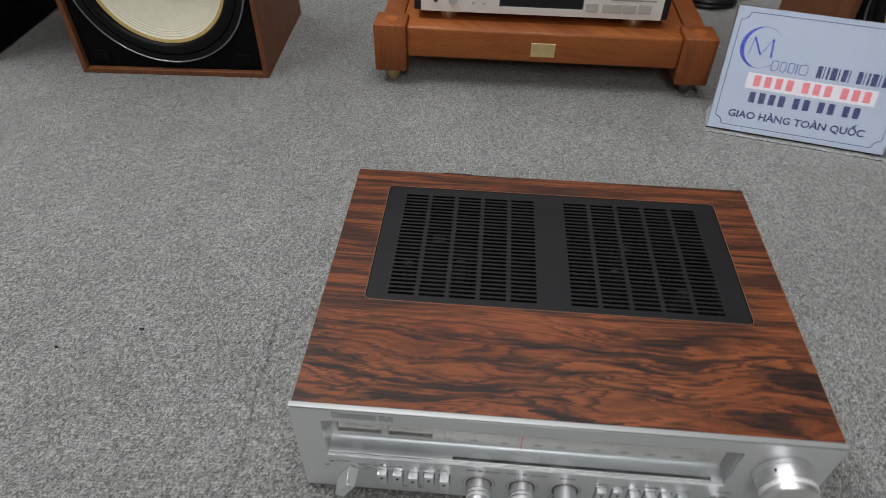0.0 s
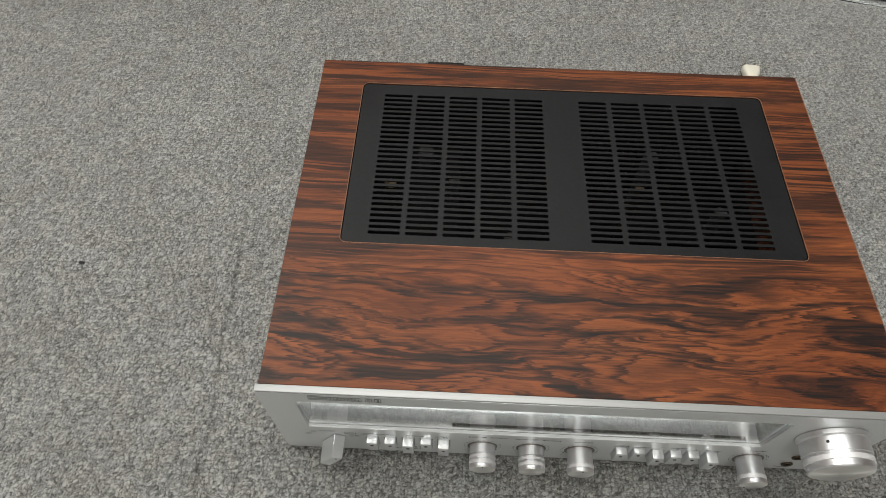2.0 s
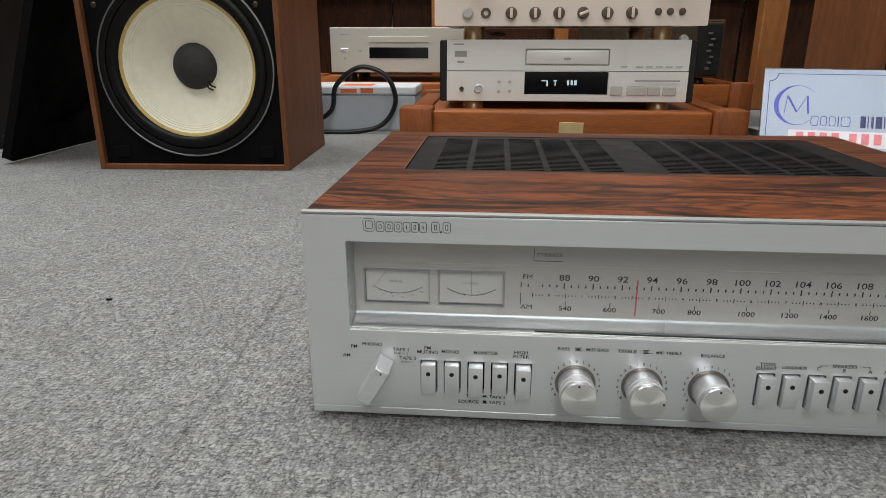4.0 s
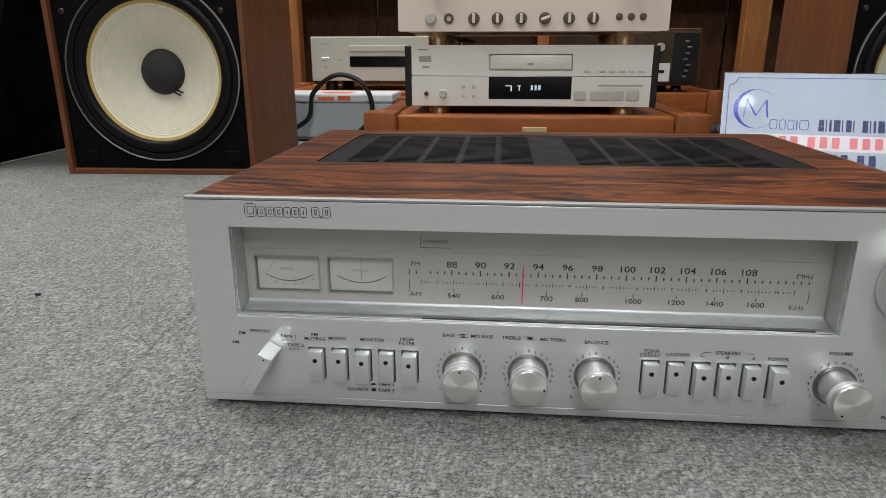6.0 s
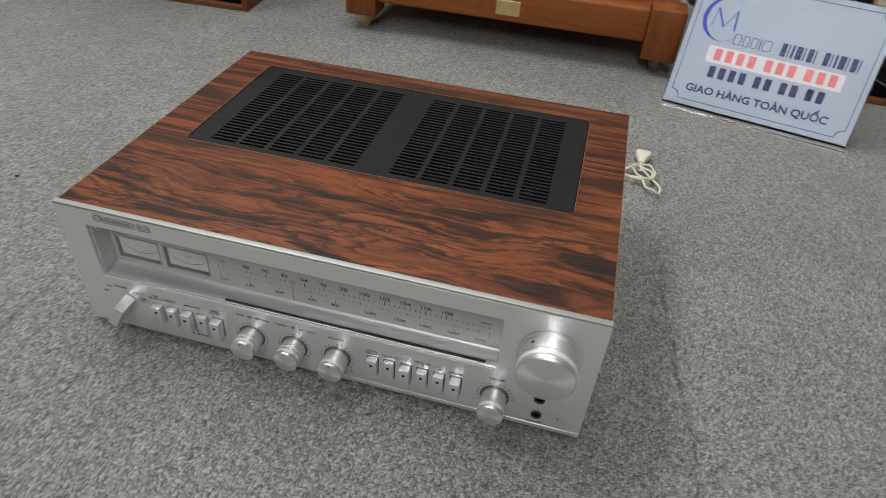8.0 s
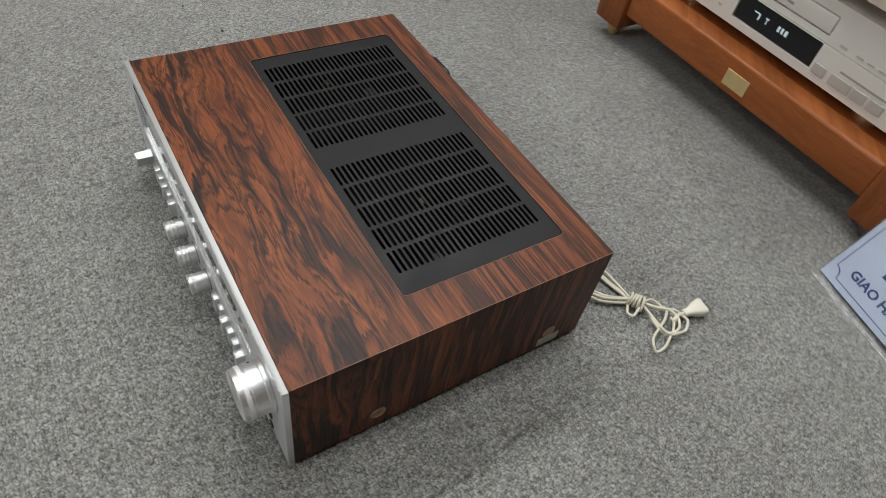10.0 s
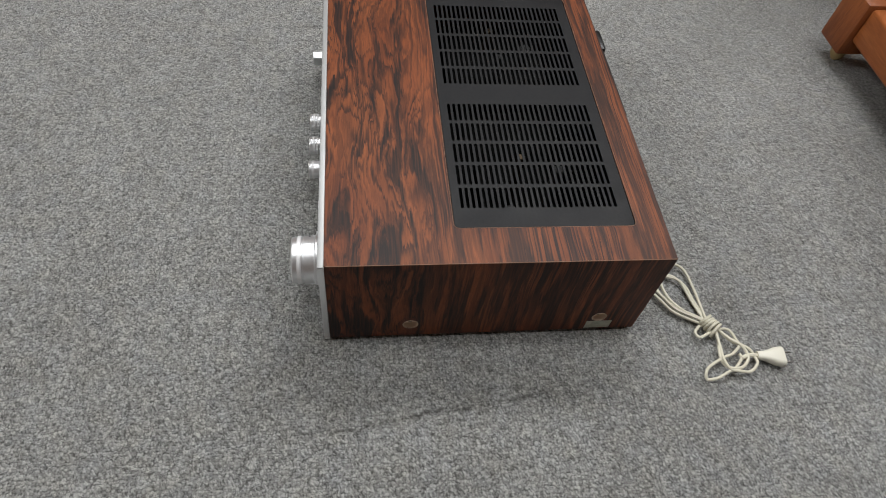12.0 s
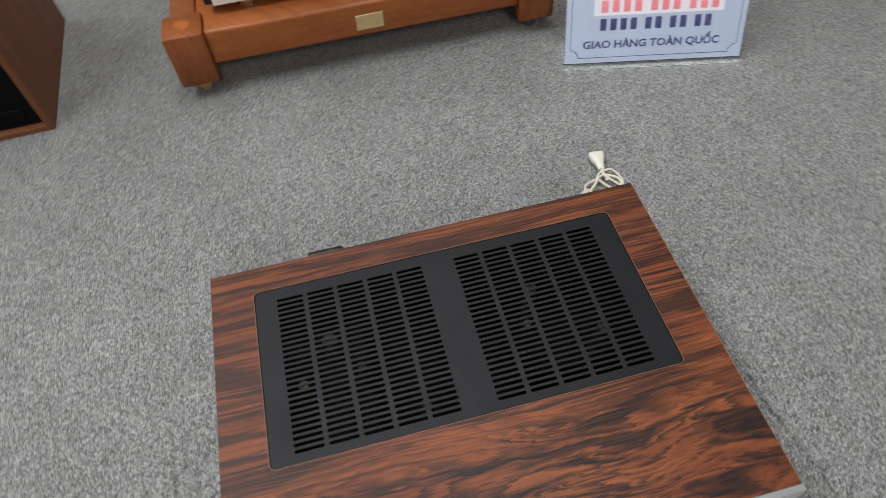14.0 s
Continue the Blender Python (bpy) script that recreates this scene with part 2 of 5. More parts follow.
def carpet_material():
    """Grey loop pile, mixed from pale and dark yarn."""
    n = Nodes("loop_pile_carpet")
    p = n.position()
    x, y, z = n.xyz()
    bend = n.math("MULTIPLY", n.math("SUBTRACT", n.noise(p, 60.0, 2), 0.5), 0.012)
    v = n.vec(n.math("ADD", n.math("MULTIPLY", x, 0.72), bend), n.math("ADD", y, bend))
    dist, tint = n.cells(v, 760.0)
    grey = n.add("ShaderNodeRGBToBW")
    n.put(grey.inputs[0], tint)
    clump = n.noise(p, 420.0, 3, 0.6)
    patch = n.noise(p, 9.0, 3, 0.6)
    # loops stand in rows, with dark gaps between them
    rows = n.add("ShaderNodeTexVoronoi", feature="F1")
    n.put(rows.inputs["Vector"], n.vec(n.math("ADD", x, n.math("MULTIPLY", bend, 0.25)), n.math("MULTIPLY", n.math("ADD", y, n.math("MULTIPLY", bend, 0.25)), 0.80)))
    n.put(rows.inputs["Scale"], 350.0)
    n.put(rows.inputs["Randomness"], 0.55)
    gap = n.math("MULTIPLY", n.ramp(rows.outputs["Distance"], [(0.48, 0.0), (0.68, 1.0)]), n.ramp(n.noise(p, 380.0, 2), [(0.36, 0.40), (0.62, 1.0)]))
    loop = n.add("ShaderNodeRGBToBW")
    n.put(loop.inputs[0], rows.outputs["Color"])
    f = n.math("ADD", n.math("MULTIPLY", grey.outputs[0], 0.44), n.math("ADD", n.math("MULTIPLY", clump, 0.28), n.math("MULTIPLY", loop.outputs[0], 0.28)))
    f = n.math("SUBTRACT", n.math("ADD", f, 0.02), n.math("MULTIPLY", gap, 0.24))
    yarn = n.ramp(f, [(0.22, (0.085, 0.084, 0.079)), (0.39, (0.196, 0.197, 0.188)), (0.53, (0.286, 0.288, 0.275)), (0.70, (0.46, 0.46, 0.437))])
    shade = n.ramp(patch, [(0.3, (0.90, 0.90, 0.90)), (0.7, (1.06, 1.07, 1.08))])
    faded = n.ramp(n.noise(n.vec(x, y, 3.0), 34.0, 3, 0.6), [(0.32, (0.96, 0.97, 1.0)), (0.68, (1.0, 0.985, 0.955))])
    shade = n.mix(1.0, shade, faded, "MULTIPLY")
    # creases in the pile: the shade in these shallow grooves painted as dark lines
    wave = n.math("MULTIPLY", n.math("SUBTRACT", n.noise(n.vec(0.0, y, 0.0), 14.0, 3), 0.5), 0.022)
    crease_shade = None
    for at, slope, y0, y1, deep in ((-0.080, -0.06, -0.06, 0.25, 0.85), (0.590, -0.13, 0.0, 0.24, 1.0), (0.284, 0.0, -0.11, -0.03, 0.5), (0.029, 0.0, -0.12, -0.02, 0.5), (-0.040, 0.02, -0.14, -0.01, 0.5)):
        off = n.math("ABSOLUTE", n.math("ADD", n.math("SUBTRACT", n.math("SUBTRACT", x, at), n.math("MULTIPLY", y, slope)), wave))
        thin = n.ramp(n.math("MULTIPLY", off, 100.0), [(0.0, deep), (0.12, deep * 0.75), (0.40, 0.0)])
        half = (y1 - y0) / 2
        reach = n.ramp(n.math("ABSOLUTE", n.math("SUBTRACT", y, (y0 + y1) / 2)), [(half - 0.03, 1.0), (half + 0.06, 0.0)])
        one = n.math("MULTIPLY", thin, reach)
        crease_shade = n.math("MAXIMUM", crease_shade, one) if crease_shade else one
    crease_shade = n.math("MULTIPLY", crease_shade, n.math("MULTIPLY", n.ramp(n.noise(p, 190.0, 2), [(0.40, 0.0), (0.54, 0.95)]), n.ramp(n.noise(p, 45.0, 2), [(0.34, 0.3), (0.54, 1.0)])))
    yarn = n.mix(crease_shade, yarn, (0.05, 0.048, 0.044))
    n.set(colour=n.mix(1.0, yarn, shade, "MULTIPLY"), rough=0.95, specular=0.15, sheen=0.32)
    n.bump(n.math("SUBTRACT", n.math("MULTIPLY", clump, 0.8), n.math("ADD", n.math("MULTIPLY", dist, 0.8), n.math("MULTIPLY", gap, 0.5))), 0.9, 0.0016)
    return n.mat


ROSEWOOD = rosewood("rosewood_veneer", (0.315, 0.097, 0.036), (0.195, 0.057, 0.022), (0.014, 0.012, 0.012))
WALNUT = veneer("walnut_veneer", (0.25, 0.096, 0.039), (0.20, 0.074, 0.030), (0.085, 0.034, 0.017), 0.45, 0.42, "up")
CHERRY = veneer("cherry_wood", (0.43, 0.135, 0.036), (0.35, 0.104, 0.028), (0.18, 0.050, 0.015), 0.5, 0.30, "side")
CHERRY_UP = veneer("cherry_wood_upright", (0.34, 0.105, 0.032), (0.26, 0.077, 0.024), (0.12, 0.034, 0.012), 0.5, 0.32, "up")
HONEY = veneer("honey_brown_wood", (0.42, 0.17, 0.055), (0.34, 0.125, 0.04), (0.19, 0.065, 0.02), 0.5, 0.36, "up")
DARK_WOOD = veneer("dark_cabinet_wood", (0.13, 0.050, 0.020), (0.09, 0.034, 0.015), (0.022, 0.009, 0.005), 0.7, 0.45, "up")
# for the unseen side walls only, brown so that they bounce less light
BOUNCE_CUT_BROWN = veneer("brown_bounce_cut_wall", (0.22, 0.12, 0.07), (0.17, 0.09, 0.05), (0.09, 0.045, 0.025), 0.5, 0.45, "up")
CARPET = carpet_material()
ALU = brushed("brushed_aluminium", (0.86, 0.885, 0.90), 0.32, 0.64)
ALU_EDGE = brushed("satin_panel_edge", (0.47, 0.48, 0.48), 0.50, 0.5)
KNURL = plain("knurled_aluminium_band", (0.86, 0.86, 0.87), 0.5, 0.45, 0.06, 900, 0.3)
RECESS = brushed("satin_recess", (0.62, 0.63, 0.63), 0.36, 0.6)
ALU_DIAL = brushed("satin_dial_plate", (0.50, 0.481, 0.453), 0.42, 0.60)
COVE = brushed("satin_cove", (0.50, 0.525, 0.54), 0.36, 0.80)
ALU_TURNED = plain("turned_aluminium", (0.80, 0.81, 0.83), 0.38, 0.9, 0.04, 400, 0.02)
ALU_FACE = spun("spun_knob_face", (0.88, 0.88, 0.86), 0.42)
SILVER = brushed("silver_faceplate", (0.93, 0.915, 0.87), 0.40, 0.12)
CHAMPAGNE = brushed("champagne_faceplate", (0.95, 0.82, 0.72), 0.40, 0.15)
# silver darkened and yellowed: the shade on the rear deck is in the colour
SHADED_SILVER = brushed("shaded_silver_faceplate", (0.60, 0.575, 0.50), 0.42, 0.3)
BLACK_METAL = plain("black_enamelled_metal", (0.011, 0.0115, 0.013), 0.50, 0.0, 0.25, 260, 0.06, specular=0.2)
BLACK_PLASTIC = plain("black_plastic", (0.007, 0.007, 0.0075), 0.42, 0.0, 0.2, 140)
# near-black: the shade inside the case and behind openings is put into this colour
INTERIOR_SHADE = plain("shade_black_interior", (0.004, 0.004, 0.004), 0.8, 0.0, 0.5, 60, 0.2, specular=0.05)
PRINT = plain("black_print", (0.007, 0.007, 0.008), 0.6, 0.0, 0.1, 300, 0.0)
METER_PAPER = plain("ivory_meter_face", (0.45, 0.44, 0.42), 0.55, 0.0, 0.03, 60, 0.0)
RED = plain("red_pointer", (0.55, 0.03, 0.02), 0.4, 0.0, 0.05, 60, 0.0)
BRASS = plain("brass_plate", (0.78, 0.60, 0.30), 0.38, 0.6, 0.10, 80)
BRASS_CUP = plain("dull_brass_cup", (0.70, 0.55, 0.42), 0.5, 0.1, 0.15, 120)
CREAM_CONE = plain("cream_paper_cone", (0.88, 0.84, 0.67), 0.8, 0.0, 0.06, 70, 0.25)
AGED_EDGE = plain("yellowed_cone_edge", (0.60, 0.44, 0.16), 0.7, 0.0, 0.15, 90)
RUBBER = plain("black_rubber", (0.0045, 0.0045, 0.005), 0.45, 0.0, 0.2, 120, specular=0.24)
FELT = plain("dull_black_baffle", (0.0035, 0.0035, 0.004), 0.75, 0.0, 0.3, 200, 0.2, specular=0.12)
DUST_CAP = plain("dark_grey_felt_cap", (0.034, 0.034, 0.034), 0.8, 0.0, 0.25, 160, 0.2)
RIM = plain("grey_metal_rim", (0.32, 0.32, 0.33), 0.35, 0.8, 0.1, 120)
CORD = plain("ivory_cord_plastic", (0.66, 0.63, 0.51), 0.45, 0.0, 0.07, 90)
PLUG = plain("ivory_plug_plastic", (0.72, 0.70, 0.60), 0.42, 0.0, 0.05, 90)
PAPER = plain("white_sign_print", (0.268, 0.300, 0.368), 0.5, 0.0, 0.015, 30, 0.0)
STRIP_PAPER = plain("cream_paper_strip", (0.50, 0.47, 0.49), 0.55, 0.0, 0.02, 40, 0.0)
BLUE = plain("deep_blue_print", (0.012, 0.018, 0.17), 0.5, 0.0, 0.05, 60, 0.0)
NAVY = plain("navy_print", (0.007, 0.009, 0.075), 0.5, 0.0, 0.05, 60, 0.0)
BRIGHT_BLUE = plain("bright_blue_print", (0.010, 0.022, 0.27), 0.5, 0.0, 0.05, 60, 0.0)
ROSE_RED = plain("faded_red_print", (0.53, 0.13, 0.14), 0.55, 0.0, 0.06, 60, 0.0)
WALL_PAINT = plain("cream_wall_paint", (0.78, 0.76, 0.71), 0.85, 0.0, 0.03, 30, 0.1)
CEILING_PAINT = plain("white_ceiling_paint", (0.85, 0.85, 0.84), 0.9, 0.0, 0.02, 30, 0.1)
FOAM = plain("grey_white_foam", (0.44, 0.47, 0.50), 0.8, 0.0, 0.06, 120, 0.2)
FOAM_TOP = plain("white_film_wrap", (0.72, 0.74, 0.77), 0.4, 0.0, 0.05, 50, 0.2)
ORANGE = plain("orange_print", (0.75, 0.16, 0.05), 0.6, 0.0, 0.1, 60, 0.0)
GOLD = plain("gold_foot", (0.55, 0.42, 0.26), 0.3, 0.9, 0.05, 60)
SMOKED = plain("smoked_display", (0.006, 0.006, 0.008), 0.12, 0.0, 0.2, 40, 0.0)
FAINT_PRINT = plain("faint_print", (0.15, 0.145, 0.14), 0.6, 0.0, 0.05, 60, 0.0)
KEY_GREY = plain("satin_grey_key", (0.60, 0.585, 0.545), 0.42, 0.2, 0.05, 200)
BROWN_KNOB = plain("brown_anodised_knob", (0.15, 0.115, 0.09), 0.36, 0.6, 0.1, 160)
GREY_PRINT = plain("grey_print", (0.38, 0.37, 0.35), 0.6, 0.0, 0.05, 60, 0.0)
BRONZE = plain("dark_bronze", (0.10, 0.075, 0.05), 0.45, 0.8, 0.2, 80)
WORN = plain("worn_veneer_edge", (0.24, 0.12, 0.07), 0.6, 0.0, 0.4, 160)
METER_RIM = plain("grey_meter_rim", (0.34, 0.34, 0.33), 0.4, 0.6, 0.1, 80)
GUN_METAL = plain("gun_metal", (0.30, 0.28, 0.26), 0.35, 0.9, 0.1, 80)
STICKER = plain("silver_sticker", (0.52, 0.54, 0.44), 0.45, 0.2, 0.25, 160)

n = Nodes("clear_glass")
GLASS = n.set(colour=(0.97, 0.98, 0.98), rough=0.02, glass=1.0, ior=1.45)
n = Nodes("clear_acrylic")
ACRYLIC = n.set(colour=(0.96, 0.98, 0.99), rough=0.015, glass=1.0, ior=1.25)
n = Nodes("display_digits")
DIGITS = n.set(colour=(0.5, 0.6, 0.65), rough=0.5, glow=(0.65, 0.85, 0.95), glow_strength=0.35)


# ---------------------------------------------------------------- shape helpers
def box(x0, x1, y0, y1, z0, z1, bevel=0.0, steps=1):
    bm = bmesh.new()
    bmesh.ops.create_cube(bm, size=1.0)
    bmesh.ops.transform(bm, matrix=Matrix.Translation(((x0 + x1) / 2, (y0 + y1) / 2, (z0 + z1) / 2)) @ Matrix.Diagonal((x1 - x0, y1 - y0, z1 - z0, 1)), verts=bm.verts)
    if bevel:
        bmesh.ops.bevel(bm, geom=bm.edges[:], offset=bevel, segments=steps, affect="EDGES", profile=0.5)
    return bm


def joined(*shapes):
    out = bmesh.new()
    for bm in shapes:
        me = bpy.data.meshes.new("scratch")
        bm.to_mesh(me)
        out.from_mesh(me)
        bpy.data.meshes.remove(me)
        bm.free()
    return out


def moved(bm, m):
    bmesh.ops.transform(bm, matrix=m, verts=bm.verts)
    return bm


def turned(profile, steps=40):
    """A lathe shape about the z axis from (radius, height) pairs."""
    bm = bmesh.new()
    rings = []
    for r, h in profile:
        if r < 1e-6:
            rings.append([bm.verts.new((0, 0, h))])
        else:
            rings.append([bm.verts.new((r * math.cos(k * math.tau / steps), r * math.sin(k * math.tau / steps), h)) for k in range(steps)])
    for a, b in zip(rings, rings[1:]):
        for k in range(steps):
            j = (k + 1) % steps
            if len(a) == 1 and len(b) > 1:
                bm.faces.new((a[0], b[j], b[k]))
            elif len(b) == 1 and len(a) > 1:
                bm.faces.new((a[k], a[j], b[0]))
            elif len(a) > 1 and len(b) > 1:
                bm.faces.new((a[k], a[j], b[j], b[k]))
    bmesh.ops.recalc_face_normals(bm, faces=bm.faces)
    return bm


def fronted(bm, x, y, z):
    """Turns a shape's +z towards -y (out of a front panel) and sets it at x, y, z."""
    return moved(bm, Matrix.Translation((x, y, z)) @ Matrix.Rotation(radians(90), 4, "X"))


def rounded(u0, u1, v0, v1, r, k=4):
    """A rounded rectangle, anticlockwise."""
    pts = []
    if r <= 0:
        return [(u0, v0), (u1, v0), (u1, v1), (u0, v1)]
    for cu, cv, a in ((u1 - r, v0 + r, -90), (u1 - r, v1 - r, 0), (u0 + r, v1 - r, 90), (u0 + r, v0 + r, 180)):
        for i in range(k + 1):
            t = radians(a + 90 * i / k)
            pts.append((cu + r * math.cos(t), cv + r * math.sin(t)))
    return pts


def circle(cu, cv, r, k=24):
    return [(cu + r * math.cos(i * math.tau / k), cv + r * math.sin(i * math.tau / k)) for i in range(k)]


def plate(outer, holes, place, depth):
    """A sheet with openings: loops of (u, v), set in space by place(u, v), thickened by the vector depth."""
    bm = bmesh.new()
    edges = []
    for loop in (outer, *holes):
        vs = [bm.verts.new(place(u, v)) for u, v in loop]
        edges += [bm.edges.new((a, b)) for a, b in zip(vs, vs[1:] + vs[:1])]
    bmesh.ops.triangle_fill(bm, use_beauty=True, use_dissolve=False, edges=edges)
    grown = bmesh.ops.extrude_face_region(bm, geom=bm.faces[:])
    bmesh.ops.translate(bm, vec=depth, verts=[g for g in grown["geom"] if isinstance(g, bmesh.types.BMVert)])
    bmesh.ops.recalc_face_normals(bm, faces=bm.faces)
    return bm


def upright(y):
    return lambda u, v: (u, y, v)


def level(z):
    return lambda u, v: (u, v, z)


def smooth(me, angle=35):
    for p in me.polygons:
        p.use_smooth = True
    me.set_sharp_from_angle(angle=radians(angle))


def part(name, bm, material, parent=None, label="", soft=True):
    """Links a bmesh as one mesh object under a thing or a part."""
    me = bpy.data.meshes.new(name)
    bm.to_mesh(me)
    bm.free()
    me.materials.append(material)
    if soft:
        smooth(me)
    ob = new(name, me)
    if parent:
        ob.parent = parent
    if label:
        ob["label"] = label
    return ob


def thing(name, label, category, at=(0, 0, 0), turn=0.0, group=""):
    ob = new(name)
    ob.empty_display_size = 0.05
    ob.matrix_basis = pose(*at, 0, 0, turn)
    return tagged(ob, label, category, group)


def tube(points, r, sides=8, closed=False, spread=10):
    """A round cord along a smooth line through points."""
    pts = [Vector(p) for p in points]
    line = []
    count = len(pts)
    for i in range(count if closed else count - 1):
        p0, p1, p2, p3 = (pts[(i + d) % count] if closed else pts[min(max(i + d, 0), count - 1)] for d in (-1, 0, 1, 2))
        for k in range(spread):
            t = k / spread
            line.append(0.5 * (2 * p1 + (p2 - p0) * t + (2 * p0 - 5 * p1 + 4 * p2 - p3) * t * t + (3 * p1 - p0 - 3 * p2 + p3) * t ** 3))
    if not closed:
        line.append(pts[-1])
    bm = bmesh.new()
    rings, side = [], None
    for i, p in enumerate(line):
        a = line[i - 1] if i or closed else p
        b = line[(i + 1) % len(line)] if i < len(line) - 1 or closed else p
        ahead = (b - a).normalized()
        side = (side if side else ahead.orthogonal())
        side = (side - ahead * side.dot(ahead)).normalized()
        up = ahead.cross(side)
        rings.append([bm.verts.new(p + r * (math.cos(j * math.tau / sides) * side + math.sin(j * math.tau / sides) * up)) for j in range(sides)])
    pairs = list(zip(rings, rings[1:])) + ([(rings[-1], rings[0])] if closed else [])
    for a, b in pairs:
        for j in range(sides):
            bm.faces.new((a[j], a[(j + 1) % sides], b[(j + 1) % sides], b[j]))
    if not closed:
        bm.faces.new(rings[0])
        bm.faces.new(rings[-1])
    bmesh.ops.recalc_face_normals(bm, faces=bm.faces)
    return bm


def words(text, size, m, align="CENTER", stretch=1.0, weight=0.0):
    """Lettering in the built-in font as a flat mesh: its plane is set by the matrix m."""
    data = bpy.data.curves.new("type", "FONT")
    data.body, data.size, data.align_x, data.align_y, data.offset = text, size, align, "CENTER", weight
    data.resolution_u = 3
    ob = new("type", data)
    bpy.context.view_layer.update()
    me = bpy.data.meshes.new_from_object(ob.evaluated_get(bpy.context.evaluated_depsgraph_get()))
    bm = bmesh.new()
    bm.from_mesh(me)
    bpy.data.objects.remove(ob)
    bpy.data.curves.remove(data)
    bpy.data.meshes.remove(me)
    return moved(bm, m @ Matrix.Diagonal((stretch, 1, 1, 1)))


def facing(x, y, z):
    """The matrix of lettering on an upright panel that faces -y."""
    return Matrix.Translation((x, y, z)) @ Matrix.Rotation(radians(90), 4, "X")


def ticks(spots, y):
    """Thin upright marks (x, z0, z1, width) in one mesh, facing -y."""
    bm = bmesh.new()
    for x, z0, z1, w in spots:
        bm.faces.new([bm.verts.new(p) for p in ((x - w / 2, y, z0), (x + w / 2, y, z0), (x + w / 2, y, z1), (x - w / 2, y, z1))])
    return bm


# ---------------------------------------------------------------- the room
def structure(name, bm, mat, label):
    return tagged(part(name, bm, mat, None, label, False), kind="structure")


bm = bmesh.new()
bmesh.ops.create_grid(bm, x_segments=60, y_segments=60, size=0.5)
moved(bm, Matrix.Translation((0.4, -1.3, 0)) @ Matrix.Diagonal((6.2, 7.4, 1, 1)))
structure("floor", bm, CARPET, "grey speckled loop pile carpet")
structure("wall_north", box(-2.7, 3.5, 2.4, 2.5, 0, 2.8), WALL_PAINT, "plain cream painted wall")
structure("wall_south", box(-2.7, 3.5, -5.1, -5.0, 0, 2.8), WALL_PAINT, "plain cream painted wall")
# side walls out of view; their dark brown is made up to lower the fill
structure("wall_west", box(-2.8, -2.7, -5.1, 2.5, 0, 2.8), BOUNCE_CUT_BROWN, "unseen brown side wall added to cut bounced light")
structure("wall_east", box(3.5, 3.6, -5.1, 2.5, 0, 2.8), BOUNCE_CUT_BROWN, "unseen brown side wall added to cut bounced light")
structure("ceiling", box(-2.8, 3.6, -5.1, 2.5, 2.8, 2.9), CEILING_PAINT, "plain white ceiling")


# ---------------------------------------------------------------- the receiver
W, H, D = 0.485, 0.147, 0.357
rec = thing("stereo_receiver", "silver-fronted stereo receiver in a rosewood case on carpet", "receiver")

BUTTON_X = [0.0795, 0.0949, 0.1105, 0.1260, 0.1413, 0.2940, 0.3094, 0.3250, 0.3403, 0.3555, 0.3709]
holes = [rounded(0.0275, 0.404, 0.0675, 0.128, 0.0006, 2)]
holes += [rounded(x - 0.0056, x + 0.0056, 0.0240, 0.0474, 0.0008, 2) for x in BUTTON_X]
front = part("front_panel", plate(rounded(0, W, 0.0106, 0.1449, 0.0006, 2), holes, upright(0.006), (0, -0.006, 0)), ALU, rec, "brushed aluminium front panel")
edge = front.modifiers.new("edge", "BEVEL")
edge.width, edge.segments, edge.limit_method, edge.angle_limit = 0.0007, 2, "ANGLE", radians(40)
part("panel_foot", box(0, W, 0.0005, 0.006, 0.0048, 0.0101, 0.0004), ALU, rec, "narrow aluminium strip along the foot of the panel")
part("panel_cap", box(0, W, 0.0003, 0.006, 0.1453, H, 0.0005, 2), ALU_EDGE, rec, "narrow bright strip along the top of the panel")
part("button_backing", box(0.070, 0.380, 0.0075, 0.0095, 0.022, 0.053), INTERIOR_SHADE, rec, "dark plate behind the push buttons")


def letter(text, size, x, y, z, parent, stretch=1.0, mat=PRINT, align="CENTER", weight=0.0):
    return part("lettering", words(text, size, facing(x, y, z), align, stretch, weight), mat, parent, "", False)


# maker's badge: ten outlined blocks
badge = []
x = 0.0390
for w, h in ((0.0078, 0.0086), (0.0052, 0.0066), (0.0052, 0.0066), (0.0052, 0.0066), (0.0046, 0.0066), (0.0048, 0.0066), (0.0046, 0.0066), (0, 0), (0.0050, 0.0070), (0.0012, 0.0012), (0.0050, 0.0070)):
    if w == 0:
        x += 0.0024
        continue
    t = 0.00035
    outer = rounded(x, x + w, 0.1348, 0.1348 + h, min(w, h) * 0.3)
    inner = [rounded(x + t, x + w - t, 0.1348 + t, 0.1348 + h - t, min(w, h) * 0.2)] if w > 0.002 else []
    badge.append([plate(outer, inner, upright(-0.00025), (0, 0.0002, 0))])
    if w > 0.002:
        t = 0.0017
        badge[-1].append(plate(rounded(x + t, x + w - t, 0.1348 + t, 0.1348 + h - t, 0.0006), [rounded(x + t + 0.0003, x + w - t - 0.0003, 0.1348 + t + 0.0003, 0.1348 + h - t - 0.0003, 0.0005)], upright(-0.00025), (0, 0.0002, 0)))
    x += w + 0.0004
for shapes in badge:
    part("badge_shape", joined(*shapes), PRINT, front, "outlined black shape printed on aluminium", False)

# the dial behind the window
Y1 = 0.0228
S0, S1 = 0.1480, 0.3935
